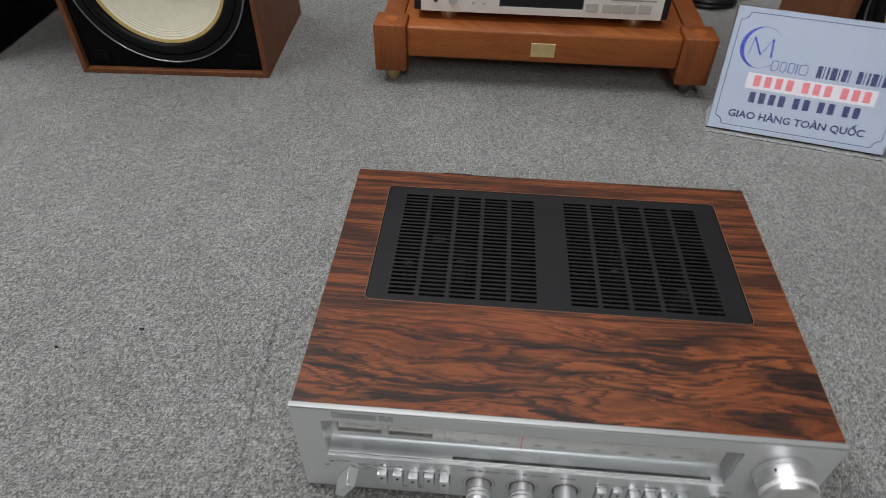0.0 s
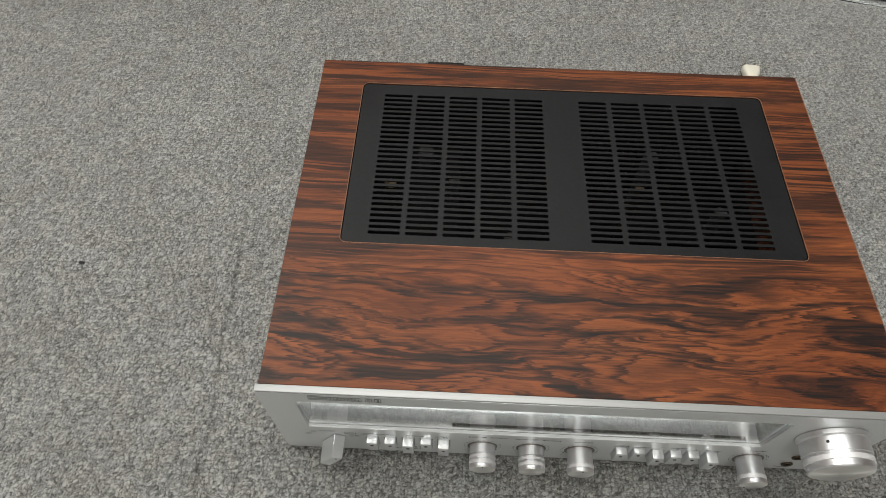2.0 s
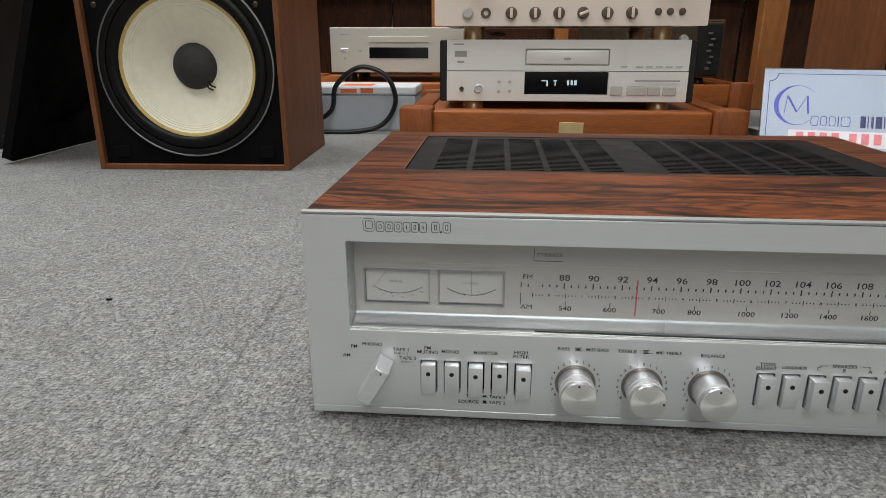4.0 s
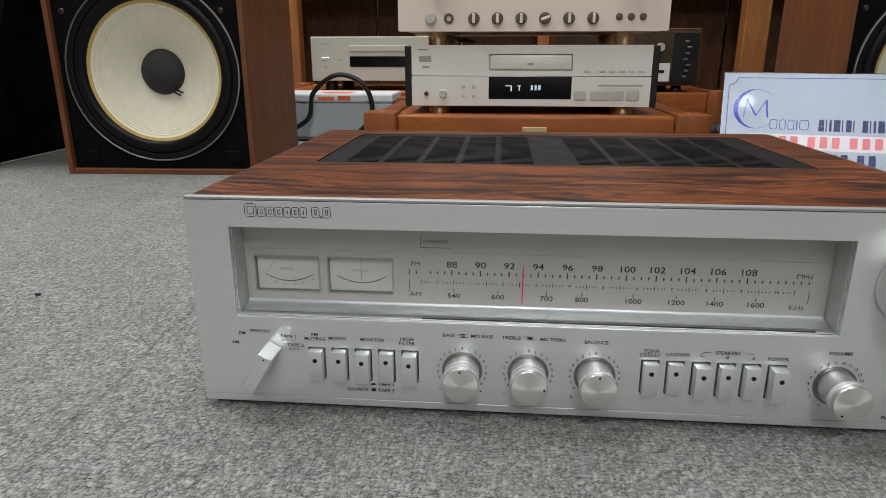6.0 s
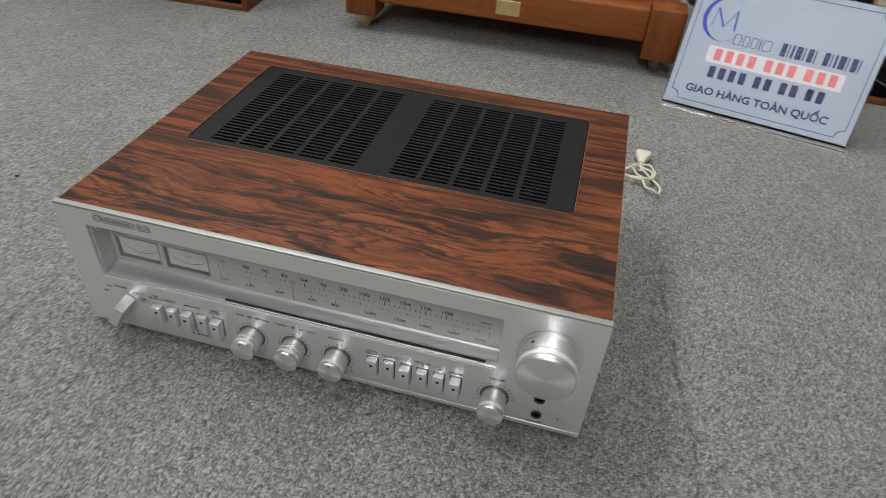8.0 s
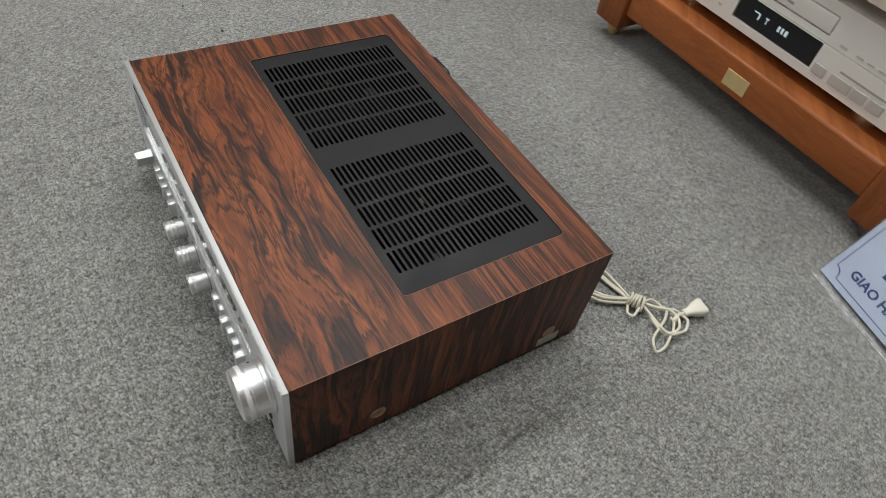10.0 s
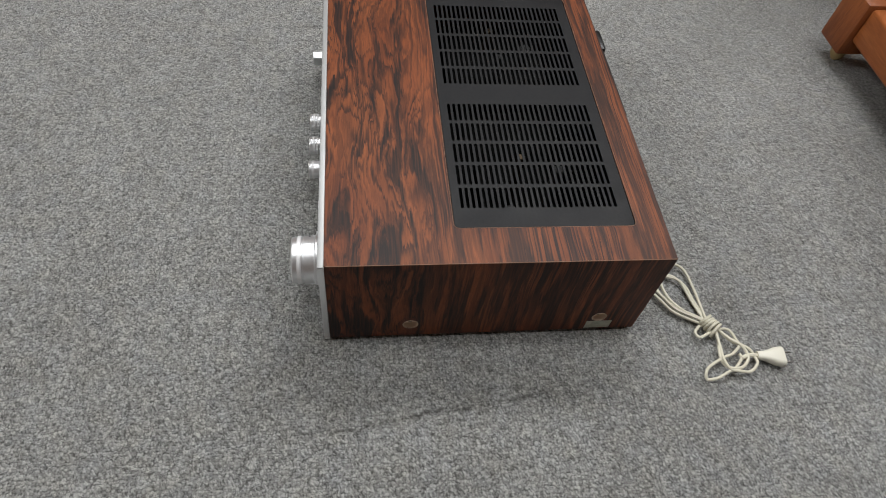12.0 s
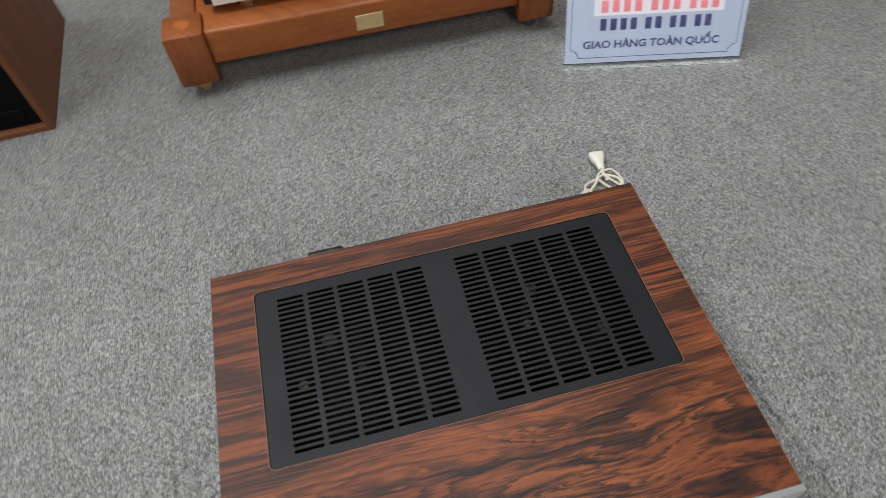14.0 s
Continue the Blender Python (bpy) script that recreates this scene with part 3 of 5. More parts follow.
part("dial_recess", joined(box(0.0255, 0.0272, 0.0062, Y1 + 0.004, 0.0655, 0.130), box(0.4043, 0.406, 0.0062, Y1 + 0.004, 0.0655, 0.130),
                           box(0.0274, 0.4041, 0.0062, Y1 + 0.004, 0.1283, 0.130), 
                           box(0.0274, S0, 0.0062, 0.0098, 0.0655, 0.0672), box(S1, 0.4041, 0.0062, 0.0098, 0.0655, 0.0672), box(0.0274, 0.4041, 0.0098, Y1 + 0.004, 0.0655, 0.0672)), RECESS, rec, "polished metal sides of the dial recess")
METERS = (0.0346, 0.0845)
MW, MZ0, MZ1 = 0.0428, 0.0785, 0.1025
dial = part("dial_plate", plate(rounded(0.0274, 0.4041, 0.0674, 0.1281, 0), [rounded(x0, x0 + MW, MZ0, MZ1, 0.0004, 2) for x0 in METERS], upright(Y1 + 0.0015), (0, -0.0015, 0)), ALU_DIAL, rec, "satin champagne-silver dial plate", False)
part("scale_plate", plate(rounded(0.0290, 0.4025, 0.0706, 0.1076, 0.0004, 2), [rounded(x0 - 0.0006, x0 + MW + 0.0006, MZ0 - 0.0006, MZ1 + 0.0006, 0.0004, 2) for x0 in METERS], upright(Y1 - 0.0002), (0, -0.0008, 0)), ALU_DIAL, dial, "raised scale plate", False)
cove = bmesh.new()
arc = [(0.0098 + 0.0120 * math.sin(a), 0.0722 - 0.0040 * math.cos(a)) for a in (radians(11.25 * k) for k in range(9))]
lines = [[cove.verts.new((x, y, z)) for y, z in arc] for x in (0.0276, 0.4039)]
for k in range(8):
    cove.faces.new((lines[0][k], lines[1][k], lines[1][k + 1], lines[0][k + 1]))
part("dial_cove", cove, COVE, dial, "hollow polished ledge along the foot of the dial")
part("pointer_slot", joined(box(S0, S1, 0.0096, 0.00979, 0.0601, 0.0669), box(S0, S1, 0.0063, 0.0096, 0.0601, 0.0606)), BLACK_PLASTIC, dial, "narrow dark slot in which the pointer runs")
YT = Y1 - 0.0013

for x0, caption in zip(METERS, ("SIGNAL", "TUNING")):
    meter = part("meter", joined(box(x0 - 0.001, x0, Y1 - 0.0018, Y1 + 0.006, MZ0 - 0.001, MZ1 + 0.001), box(x0 + MW, x0 + MW + 0.001, Y1 - 0.0018, Y1 + 0.006, MZ0 - 0.001, MZ1 + 0.001),
                                 box(x0, x0 + MW, Y1 - 0.0018, Y1 + 0.006, MZ1, MZ1 + 0.001), box(x0, x0 + MW, Y1 - 0.0018, Y1 + 0.006, MZ0 - 0.001, MZ0)), METER_RIM, rec, "small needle meter in a thin dark frame")
    part("meter_face", box(x0, x0 + MW, Y1 + 0.0026, Y1 + 0.006, MZ0, MZ1), METER_PAPER, meter, "ivory meter face")
    cx, cz, r = x0 + MW * 0.5, MZ1 + 0.012, 0.0300
    yf = Y1 + 0.0023
    arc = bmesh.new()
    steps = 24
    span = [radians(-122 + 64 * k / steps) for k in range(steps + 1)]
    rows = [[arc.verts.new((cx + rr * math.cos(a), yf, cz + rr * math.sin(a))) for a in span] for rr in (r, r + 0.0005)]
    for k in range(steps):
        arc.faces.new((rows[0][k], rows[0][k + 1], rows[1][k + 1], rows[1][k]))
    for k in range(0, steps + 1, 3):
        a = span[k]
        ca, sa = math.cos(a), math.sin(a)
        q = [arc.verts.new((cx + rr * ca - d * sa, yf - 0.0001, cz + rr * sa + d * ca)) for rr, d in ((r, -0.0002), (r + 0.0014, -0.0002), (r + 0.0014, 0.0002), (r, 0.0002))]
        arc.faces.new(q)
    part("meter_scale", arc, PRINT, meter, "", False)
    letter(caption, 0.0024, cx - 0.001, yf, MZ0 + 0.0142, meter, 1.2, FAINT_PRINT)
    for k, text in enumerate(("0", "20", "40", "60", "80", "100") if caption == "SIGNAL" else ("-", "+")):
        a = radians(-119 + 58 * k / 5) if caption == "SIGNAL" else radians(-125 + 70 * k)
        letter(text, 0.0019, cx + (r + 0.0031) * math.cos(a), yf, cz + (r + 0.0031) * math.sin(a), meter, 1.1, FAINT_PRINT)
    tip = span[0] if caption == "SIGNAL" else span[12]
    root = Vector((cx + (-0.006 if caption == "SIGNAL" else 0), 0, MZ1 - 0.0003))
    end = Vector((cx + (r + 0.001) * math.cos(tip), 0, cz + (r + 0.001) * math.sin(tip)))
    part("needle", tube([(root.x, yf - 0.0012, root.z), (end.x, yf - 0.0012, end.z)], 0.00020, 5), GUN_METAL, meter, "fine needle")

# scale print
letter("STEREO", 0.0034, 0.1562, Y1 - 0.0003, 0.1149, dial, 1.4)
part("lettering", ticks([(0.1464, 0.1108, 0.1190, 0.00035), (0.1558, 0.1106, 0.1110, 0.0188)], Y1 - 0.0003), PRINT, dial, "", False)
FM0, FMD = 0.1668, 0.0187
marks = [(FM0 - 1.5 * FMD, 0.0923, 0.0962, 0.0006), (FM0 - 1.5 * FMD, 0.0803, 0.0885, 0.0004), (0.3922, 0.0803, 0.0885, 0.0004)]
for k in range(11):
    letter(str(88 + 2 * k), 0.0059, FM0 + FMD * k, YT, 0.0997, dial, 1.24, weight=0.00007)
    marks.append((FM0 + FMD * k, 0.0923, 0.0962, 0.0008))
for k in range(-5, 49):
    if k % 4 or k > 40:
        marks.append((FM0 + FMD * k / 4, 0.0930, 0.0950, 0.0008))
AM = ((540, 0.1682), (600, 0.1972), (700, 0.2288), (800, 0.2516), (1000, 0.2843), (1200, 0.3113), (1400, 0.3353), (1600, 0.3606))
for v, xx in AM:
    letter(str(v), 0.0047, xx, YT, 0.0781, dial, 1.22, weight=0.00006)
    marks.append((xx, 0.0804, 0.0832, 0.0005))
L0, LD = 0.1573, 0.02152
for k in range(11):
    letter(str(k), 0.0025, L0 + LD * k, YT, 0.0872, dial, 1.2, weight=0.00004)
    marks += [(L0 + LD * (k + d), 0.0867, 0.0877, 0.0006) for d in (-0.4, -0.3, -0.2, 0.2, 0.3, 0.4)]
    marks.append((L0 + LD * (k - 0.5), 0.0857, 0.0888, 0.0005))
marks.append((L0 + LD * 10.5, 0.0857, 0.0888, 0.0005))
part("scale_marks", ticks(marks, YT), PRINT, dial, "", False)
letter("FM", 0.0046, 0.1428, YT, 0.0998, dial, 1.2)
letter("AM", 0.0046, 0.1428, YT, 0.0786, dial, 1.2)
letter("MHz", 0.0046, 0.3880, YT, 0.0984, dial, 1.15)
letter("KHz", 0.0046, 0.3858, YT, 0.0772, dial, 1.15)
part("dial_pointer", joined(box(0.2127, 0.2134, 0.0178, 0.0184, 0.0758, 0.1008)), RED, rec, "thin red tuning pointer")
glass = part("window_glass", box(0.0276, 0.4039, 0.0028, 0.0044, 0.0676, 0.1279), GLASS, rec, "clear dial window", False)
glass.visible_shadow = False
part("hairline", ticks([(0.2292, 0.0682, 0.1275, 0.0003)], 0.00265), GREY_PRINT, glass, "faint upright line on the glass", False)

# printing on the panel
YP = -0.00022
SMALL = (("FM", 0.0300, 0.0555), ("PHONO", 0.0422, 0.0575), ("AM", 0.0247, 0.0488), ("TAPE 1", 0.0612, 0.0543), ("TAPE 2", 0.0655, 0.0482),
         ("FM", 0.0787, 0.0562), ("MUTING", 0.0787, 0.0532), ("MONO", 0.0936, 0.0540), ("MONITOR", 0.1167, 0.0540), ("HIGH", 0.1394, 0.0553), ("FILTER", 0.1394, 0.0523),
         ("TAPE", 0.1082, 0.0220), ("TAPE 1", 0.1250, 0.0220), ("SOURCE", 0.1058, 0.0175), ("TAPE 2", 0.1250, 0.0175),
         ("BASS", 0.1665, 0.0592), ("MID BASS", 0.1878, 0.0592), ("TREBLE", 0.2065, 0.0590), ("MID TREBLE", 0.2325, 0.0588), ("BALANCE", 0.2597, 0.0580),
         ("TONE", 0.2940, 0.0535), ("DEFEAT", 0.2935, 0.0507), ("LOUDNESS", 0.3103, 0.0518), ("SPEAKERS", 0.3402, 0.0540), ("C", 0.3250, 0.0520), ("B", 0.3403, 0.0512), ("A", 0.3560, 0.0510),
         ("POWER", 0.3706, 0.0511), ("VOLUME", 0.4065, 0.0565), ("PHONES", 0.4445, 0.0138), ("1", 0.4640, 0.0446), ("2", 0.4640, 0.0240), ("L", 0.2462, 0.0192), ("R", 0.2735, 0.0192),
         ("+", 0.1875, 0.0200), ("+", 0.2295, 0.0195), ("-", 0.1608, 0.0212), ("-", 0.2028, 0.0202))
for text, xx, zz in SMALL:
    letter(text, 0.0029 if text in ("MID TREBLE", "LOUDNESS") else 0.0033, xx, YP, zz, front, 1.12 if len(text) < 7 else 1.04, weight=0.00003)
letter("DUB 1 > 2", 0.0021, 0.0612, YP, 0.0516, front)
letter("DUB 2 > 1", 0.0021, 0.0655, YP, 0.0455, front)
groups = []
groups += [[q] for q in ((0.3258, 0.0530, 0.0543, 0.0003), (0.3552, 0.0530, 0.0543, 0.0003), (0.3280, 0.0540, 0.0543, 0.0044), (0.3530, 0.0540, 0.0543, 0.0044))]
for xx in (0.1757, 0.2183):
    groups += [[(xx, 0.0598, 0.0604, 0.0042), (xx, 0.0589, 0.0595, 0.0026), (xx, 0.0580, 0.0586, 0.0042), (xx - 0.003, 0.0595, 0.0597, 0.0022), (xx + 0.003, 0.0583, 0.0585, 0.0022)]]
groups += [[(0.1167, 0.0214, 0.0220, 0.0038), (0.1167, 0.0220, 0.0229, 0.0022)], [(0.1167, 0.0167, 0.0173, 0.0038), (0.1167, 0.0173, 0.0190, 0.0024)]]
for group in groups:
    part("printed_mark", ticks(group, YP), PRINT, front, "", False)


def dial_numbers(cx, cz, r, items, start, step):
    for k, text in enumerate(items):
        a = radians(start - step * k)
        letter(text, 0.0027, cx + r * math.cos(a), YP, cz + r * math.sin(a), front, weight=0.00003)


ZK = 0.0347
KNOBS = (0.1753, 0.2178, 0.2600)
VOLUME_X = 0.4065
for cx in KNOBS:
    dial_numbers(cx, ZK, 0.0156, [str(abs(k)) for k in range(-8, 9)], 216, 15.75)
dial_numbers(VOLUME_X, ZK, 0.0157, [str(k) for k in range(0, 16)], 242, 16.2)


def small_knob(cx, cz, two, angle, reach):
    """A turned aluminium knob that stands out by reach, on request with a second ring behind."""
    k = reach / 0.0247

    def lathe(profile, steps=48, y=-0.0004):
        return fronted(turned([(r, h * k) for r, h in profile], steps), cx, y, cz)

    shape = [(0.0, 0.0), (0.0112, 0.0), (0.0112, 0.0095), (0.0104, 0.0100), (0.0104, 0.0112), (0.0114, 0.0117), (0.0114, 0.0150), (0.0108, 0.0153), (0.0108, 0.0165)] if two else [(0.0, 0.0), (0.0110, 0.0), (0.0110, 0.0165)]
    shape += [(0.0113, 0.0170), (0.0113, 0.0200), (0.0109, 0.0203), (0.0109, 0.0208), (0.0114, 0.0211), (0.0114, 0.0236), (0.0110, 0.0243)]
    knob = part("knob", lathe(shape), ALU_TURNED, rec, "turned aluminium control knob")
    part("knob_face", lathe([(0.0, 0.0247), (0.0104, 0.0247), (0.0111, 0.0244), (0.0111, 0.0236)]), ALU_FACE, knob, "spun knob face")
    for d0, d1, r in (((0.0166, 0.0202, 0.01155), (0.0117, 0.0140, 0.01155)) if two else ((0.0162, 0.0200, 0.01155),)):
        part("knurled_band", lathe([(r - 0.0008, d0), (r, d0 + 0.0002), (r, d1 - 0.0002), (r - 0.0008, d1)]), KNURL, knob, "pale knurled band")
    part("knob_seat", lathe([(0.0113, 0.0), (0.0131, 0.0), (0.0131, 0.0006), (0.0113, 0.0006)], 40, -0.0001), GUN_METAL, knob, "shadowed ring round the knob")
    a = radians(angle)
    part("index_dot", fronted(turned([(0.0, reach + 0.0003), (0.0007, reach + 0.0003), (0.0007, reach - 0.0001)], 12), cx + 0.0093 * math.cos(a), -0.0004, cz + 0.0093 * math.sin(a)), PRINT, knob)


small_knob(KNOBS[0], ZK, True, 92, 0.0205)
small_knob(KNOBS[1], ZK, True, -5, 0.0205)
small_knob(KNOBS[2], ZK, False, 90, 0.0205)
small_knob(VOLUME_X, ZK, False, 236, 0.0228)

big = part("tuning_knob", fronted(turned([(0.0, 0.0), (0.0262, 0.0), (0.0262, 0.0035), (0.0248, 0.0045), (0.0248, 0.0150), (0.0240, 0.0155), (0.0240, 0.0172), (0.0245, 0.0176), (0.0245, 0.0200), (0.0238, 0.0206), (0.0238, 0.0260), (0.0228, 0.0270)], 72), 0.4445, -0.0004, 0.1016), ALU_TURNED, rec, "large turned aluminium tuning knob")
part("knob_face", fronted(turned([(0.0, 0.0274), (0.0218, 0.0274), (0.0228, 0.0270), (0.0228, 0.0262)], 72), 0.4445, -0.0004, 0.1016), ALU_FACE, big, "spun knob face")
part("knurled_band", fronted(turned([(0.0238, 0.0174), (0.02465, 0.0176), (0.02465, 0.0214), (0.0236, 0.0216)], 72), 0.4445, -0.0004, 0.1016), KNURL, big, "pale knurled band")
part("grub_screw", moved(turned([(0.0, 0.0), (0.0012, 0.0), (0.0012, 0.0006), (0.0, 0.0006)], 12), Matrix.Translation((0.4445, -0.0095, 0.1016)) @ Matrix.Rotation(radians(-38), 4, "Y") @ Matrix.Translation((0, 0, 0.0245))), BLACK_PLASTIC, big, "tiny set screw")

# selector lever: a tapered bar that leans over to the right
bar = bmesh.new()
vs = []
for depth, half, top, foot in ((0.0, 0.0052, 0.0136, 0.0140), (0.0195, 0.0047, 0.0132, 0.0134)):
    vs.append([bar.verts.new((sx * half, top if sz > 0 else -foot, depth)) for sx, sz in ((-1, -1), (1, -1), (1, 1), (-1, 1))])
bar.faces.new(vs[0][::-1])
bar.faces.new(vs[1])
for k in range(4):
    bar.faces.new((vs[0][k], vs[0][(k + 1) % 4], vs[1][(k + 1) % 4], vs[1][k]))
bmesh.ops.bevel(bar, geom=bar.edges[:], offset=0.0005, segments=1, affect="EDGES")
lever = part("selector_lever", moved(bar, Matrix.Translation((0.0452, -0.0006, 0.0369)) @ Matrix.Rotation(radians(30), 4, "Y") @ Matrix.Rotation(radians(90), 4, "X")), ALU, rec, "slanted aluminium selector bar")
part("index_dot", fronted(turned([(0.0, 0.0), (0.0006, 0.0), (0.0006, 0.0003)], 10), 0.0508, -0.0203, 0.0466), PRINT, lever)

for k, xx in enumerate(BUTTON_X):
    out = (0.0058, 0.0056, 0.0072, 0.0048, 0.0080, 0.0055, 0.0040, 0.0078, 0.0060, 0.0058, 0.0090)[k]
    button = part("push_button", box(xx - 0.0047, xx + 0.0047, -out, 0.0070, 0.0250, 0.0464, 0.0006, 2), ALU, rec, "oblong aluminium push button")
    part("index_dot", fronted(turned([(0.0, 0.0), (0.0015, 0.0), (0.0015, 0.0002)], 14), xx, -out - 0.0001, 0.0402), PRINT, button)

for zz in (0.0446, 0.0240):
    jack = part("headphone_jack", fronted(turned([(0.0030, -0.012), (0.0030, 0.0010), (0.0036, 0.0014), (0.0048, 0.0012), (0.0048, 0.0)], 28), 0.4450, -0.0002, zz), BRONZE, rec, "dark bronze headphone socket")
    # near-black disc across the bore stands for the shade inside it
    part("socket", fronted(turned([(0.0, 0.0004), (0.00305, 0.0004)], 20), 0.4450, -0.0002, zz), INTERIOR_SHADE, jack)

# the case
top = part("case_top", plate(rounded(0.0020, 0.4838, 0.0062, D, 0), [rounded(0.046, 0.441, 0.134, 0.325, 0.0055, 5)], level(0.1456), (0, 0, 0.0012)), ROSEWOOD, rec, "rosewood veneer top with dark figure", False)
edge = top.modifiers.new("edge", "BEVEL")
edge.width, edge.segments, edge.limit_method, edge.angle_limit = 0.0004, 2, "ANGLE", radians(40)
SCREWS = ((0.094, 0.0300), (0.309, 0.0325))
for x0, way in ((0.0020, 0.012), (0.4838, -0.012)):
    part("case_side", plate(rounded(0.0062, D, 0.0058, 0.1455, 0), [circle(yy, zz, 0.0082) for yy, zz in SCREWS], lambda u, v: (x0, u, v), (way, 0, 0)), ROSEWOOD, rec, "rosewood veneer side with upright grain", False)
part("top_lining", plate(rounded(0.0145, 0.4713, 0.0070, D - 0.001, 0), [rounded(0.0465, 0.4405, 0.1345, 0.3245, 0.0055, 5)], level(0.1350), (0, 0, 0.0097)), INTERIOR_SHADE, rec, "dark board under the veneer top", False)
part("worn_edge", tube([(0.4838, 0.008, 0.1466), (0.4838, 0.356, 0.1466)], 0.00045, 6), WORN, rec, "pale worn arris of the veneer")
part("opening_edge", plate(rounded(0.0455, 0.4415, 0.1335, 0.3255, 0.006, 5), [rounded(0.0460, 0.4410, 0.1340, 0.3250, 0.0055, 5)], level(0.1466), (0, 0, 0.0005)), WORN, rec, "pale cut edge round the grille", False)
slots = []
for half in (0.0686, 0.2595):
    for c in range(5):
        for r in range(28):
            u, v = half + 0.0320 * c, 0.1437 + 0.00607 * r
            slots.append(rounded(u, u + 0.0277, v, v + 0.0034, 0.0014, 2))
grille = part("vent_grille", plate(rounded(0.0468, 0.4402, 0.1348, 0.3242, 0.005, 5), slots, level(0.1448), (0, 0, 0.0014)), BLACK_METAL, rec, "matt black metal grille with rows of slots", False)
# all inner parts share the shade-black colour, so the slots look empty
inside = part("chassis", box(0.018, 0.467, 0.012, 0.344, 0.012, 0.030), INTERIOR_SHADE, rec, "chassis coloured near-black for the shade under the grille")
part("transformer", box(0.030, 0.150, 0.160, 0.300, 0.0302, 0.088, 0.004), INTERIOR_SHADE, inside)
part("circuit_board", box(0.300, 0.420, 0.180, 0.183, 0.0302, 0.095), INTERIOR_SHADE, inside)
for cx, cy, r, top_z, mat in ((0.080, 0.222, 0.006, 0.118, BRONZE), (0.141, 0.226, 0.005, 0.122, DUST_CAP), (0.112, 0.268, 0.008, 0.114, DUST_CAP), (0.196, 0.180, 0.006, 0.096, DUST_CAP), (0.318, 0.228, 0.005, 0.120, BRONZE), (0.335, 0.270, 0.007, 0.118, DUST_CAP), (0.392, 0.205, 0.006, 0.116, DUST_CAP)):
    part("capacitor", moved(turned([(0.0, 0.0302), (r, 0.0302), (r, top_z - 0.001), (r - 0.001, top_z), (0.0, top_z)], 16), Matrix.Translation((cx, cy, 0))), mat, inside, "small dusty capacitor")
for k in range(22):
    part("cooling_fin", box(0.250 + 0.008 * k, 0.253 + 0.008 * k, 0.290, 0.325, 0.0302, 0.092), INTERIOR_SHADE, inside)

part("back_panel", box(0.0142, 0.4716, 0.345, 0.350, 0.008, 0.1348), BLACK_METAL, rec, "black metal back")
part("base_plate", box(0.0142, 0.4716, 0.0064, 0.350, 0.0060, 0.0078), BLACK_METAL, rec, "black metal underside")
part("rod_antenna", joined(box(0.107, 0.270, 0.3572, 0.3630, 0.118, 0.1402, 0.002, 2), box(0.107, 0.147, 0.3572, 0.3665, 0.120, 0.1425, 0.003, 2)), BLACK_PLASTIC, rec, "black bar antenna hinged on the back")
for fx in (0.05, 0.435):
    for fy in (0.05, 0.31):
        part("foot", moved(turned([(0.0, 0.0), (0.014, 0.0), (0.016, 0.0058), (0.0, 0.0058)], 24), Matrix.Translation((fx, fy, 0))), RUBBER, rec, "round rubber foot")
for yy, zz in SCREWS:
    side = Matrix.Translation((0.4838, yy, zz)) @ Matrix.Rotation(radians(90), 4, "Y")
    cup = part("case_screw", moved(turned([(0.0080, 0.0003), (0.0084, 0.0005), (0.0086, 0.0001), (0.0081, -0.0002), (0.0078, -0.0040), (0.0066, -0.0056), (0.0038, -0.0060)], 32), side), BRASS_CUP, rec, "dull brass cup sunk in the veneer round a screw")
    part("screw_head", moved(turned([(0.0, -0.0040), (0.0026, -0.0042), (0.0040, -0.0056), (0.0040, -0.0062)], 20), side), BRONZE, cup, "dark screw head")
part("sticker", box(0.4837, 0.4840, 0.297, 0.327, 0.0080, 0.0235), STICKER, rec, "small worn silver sticker low on the side")

# power cord, tied in a bundle behind the case
def strand(spots, z=0.005, lift=0.003, r=0.0018):
    """A length of cord over the carpet, rising and falling a little."""
    return tube([(x, y, z + lift * math.sin(1.3 * k + x * 40) ** 2) for k, (x, y) in enumerate(spots)], r)


def coil_turn(k):
    """One turn of the knot round the bundle."""
    cx, cy = 0.4800 + 0.0037 * k, 0.4485 + 0.0022 * k
    return tube([(cx - 0.0086 * math.cos(a) * 0.51 + 0.0015 * math.sin(a + k), cy + 0.0086 * math.cos(a) * 0.86, 0.0095 + 0.0076 * math.sin(a)) for a in (j * math.tau / 9 for j in range(9))], 0.0018, 8, True, 4)


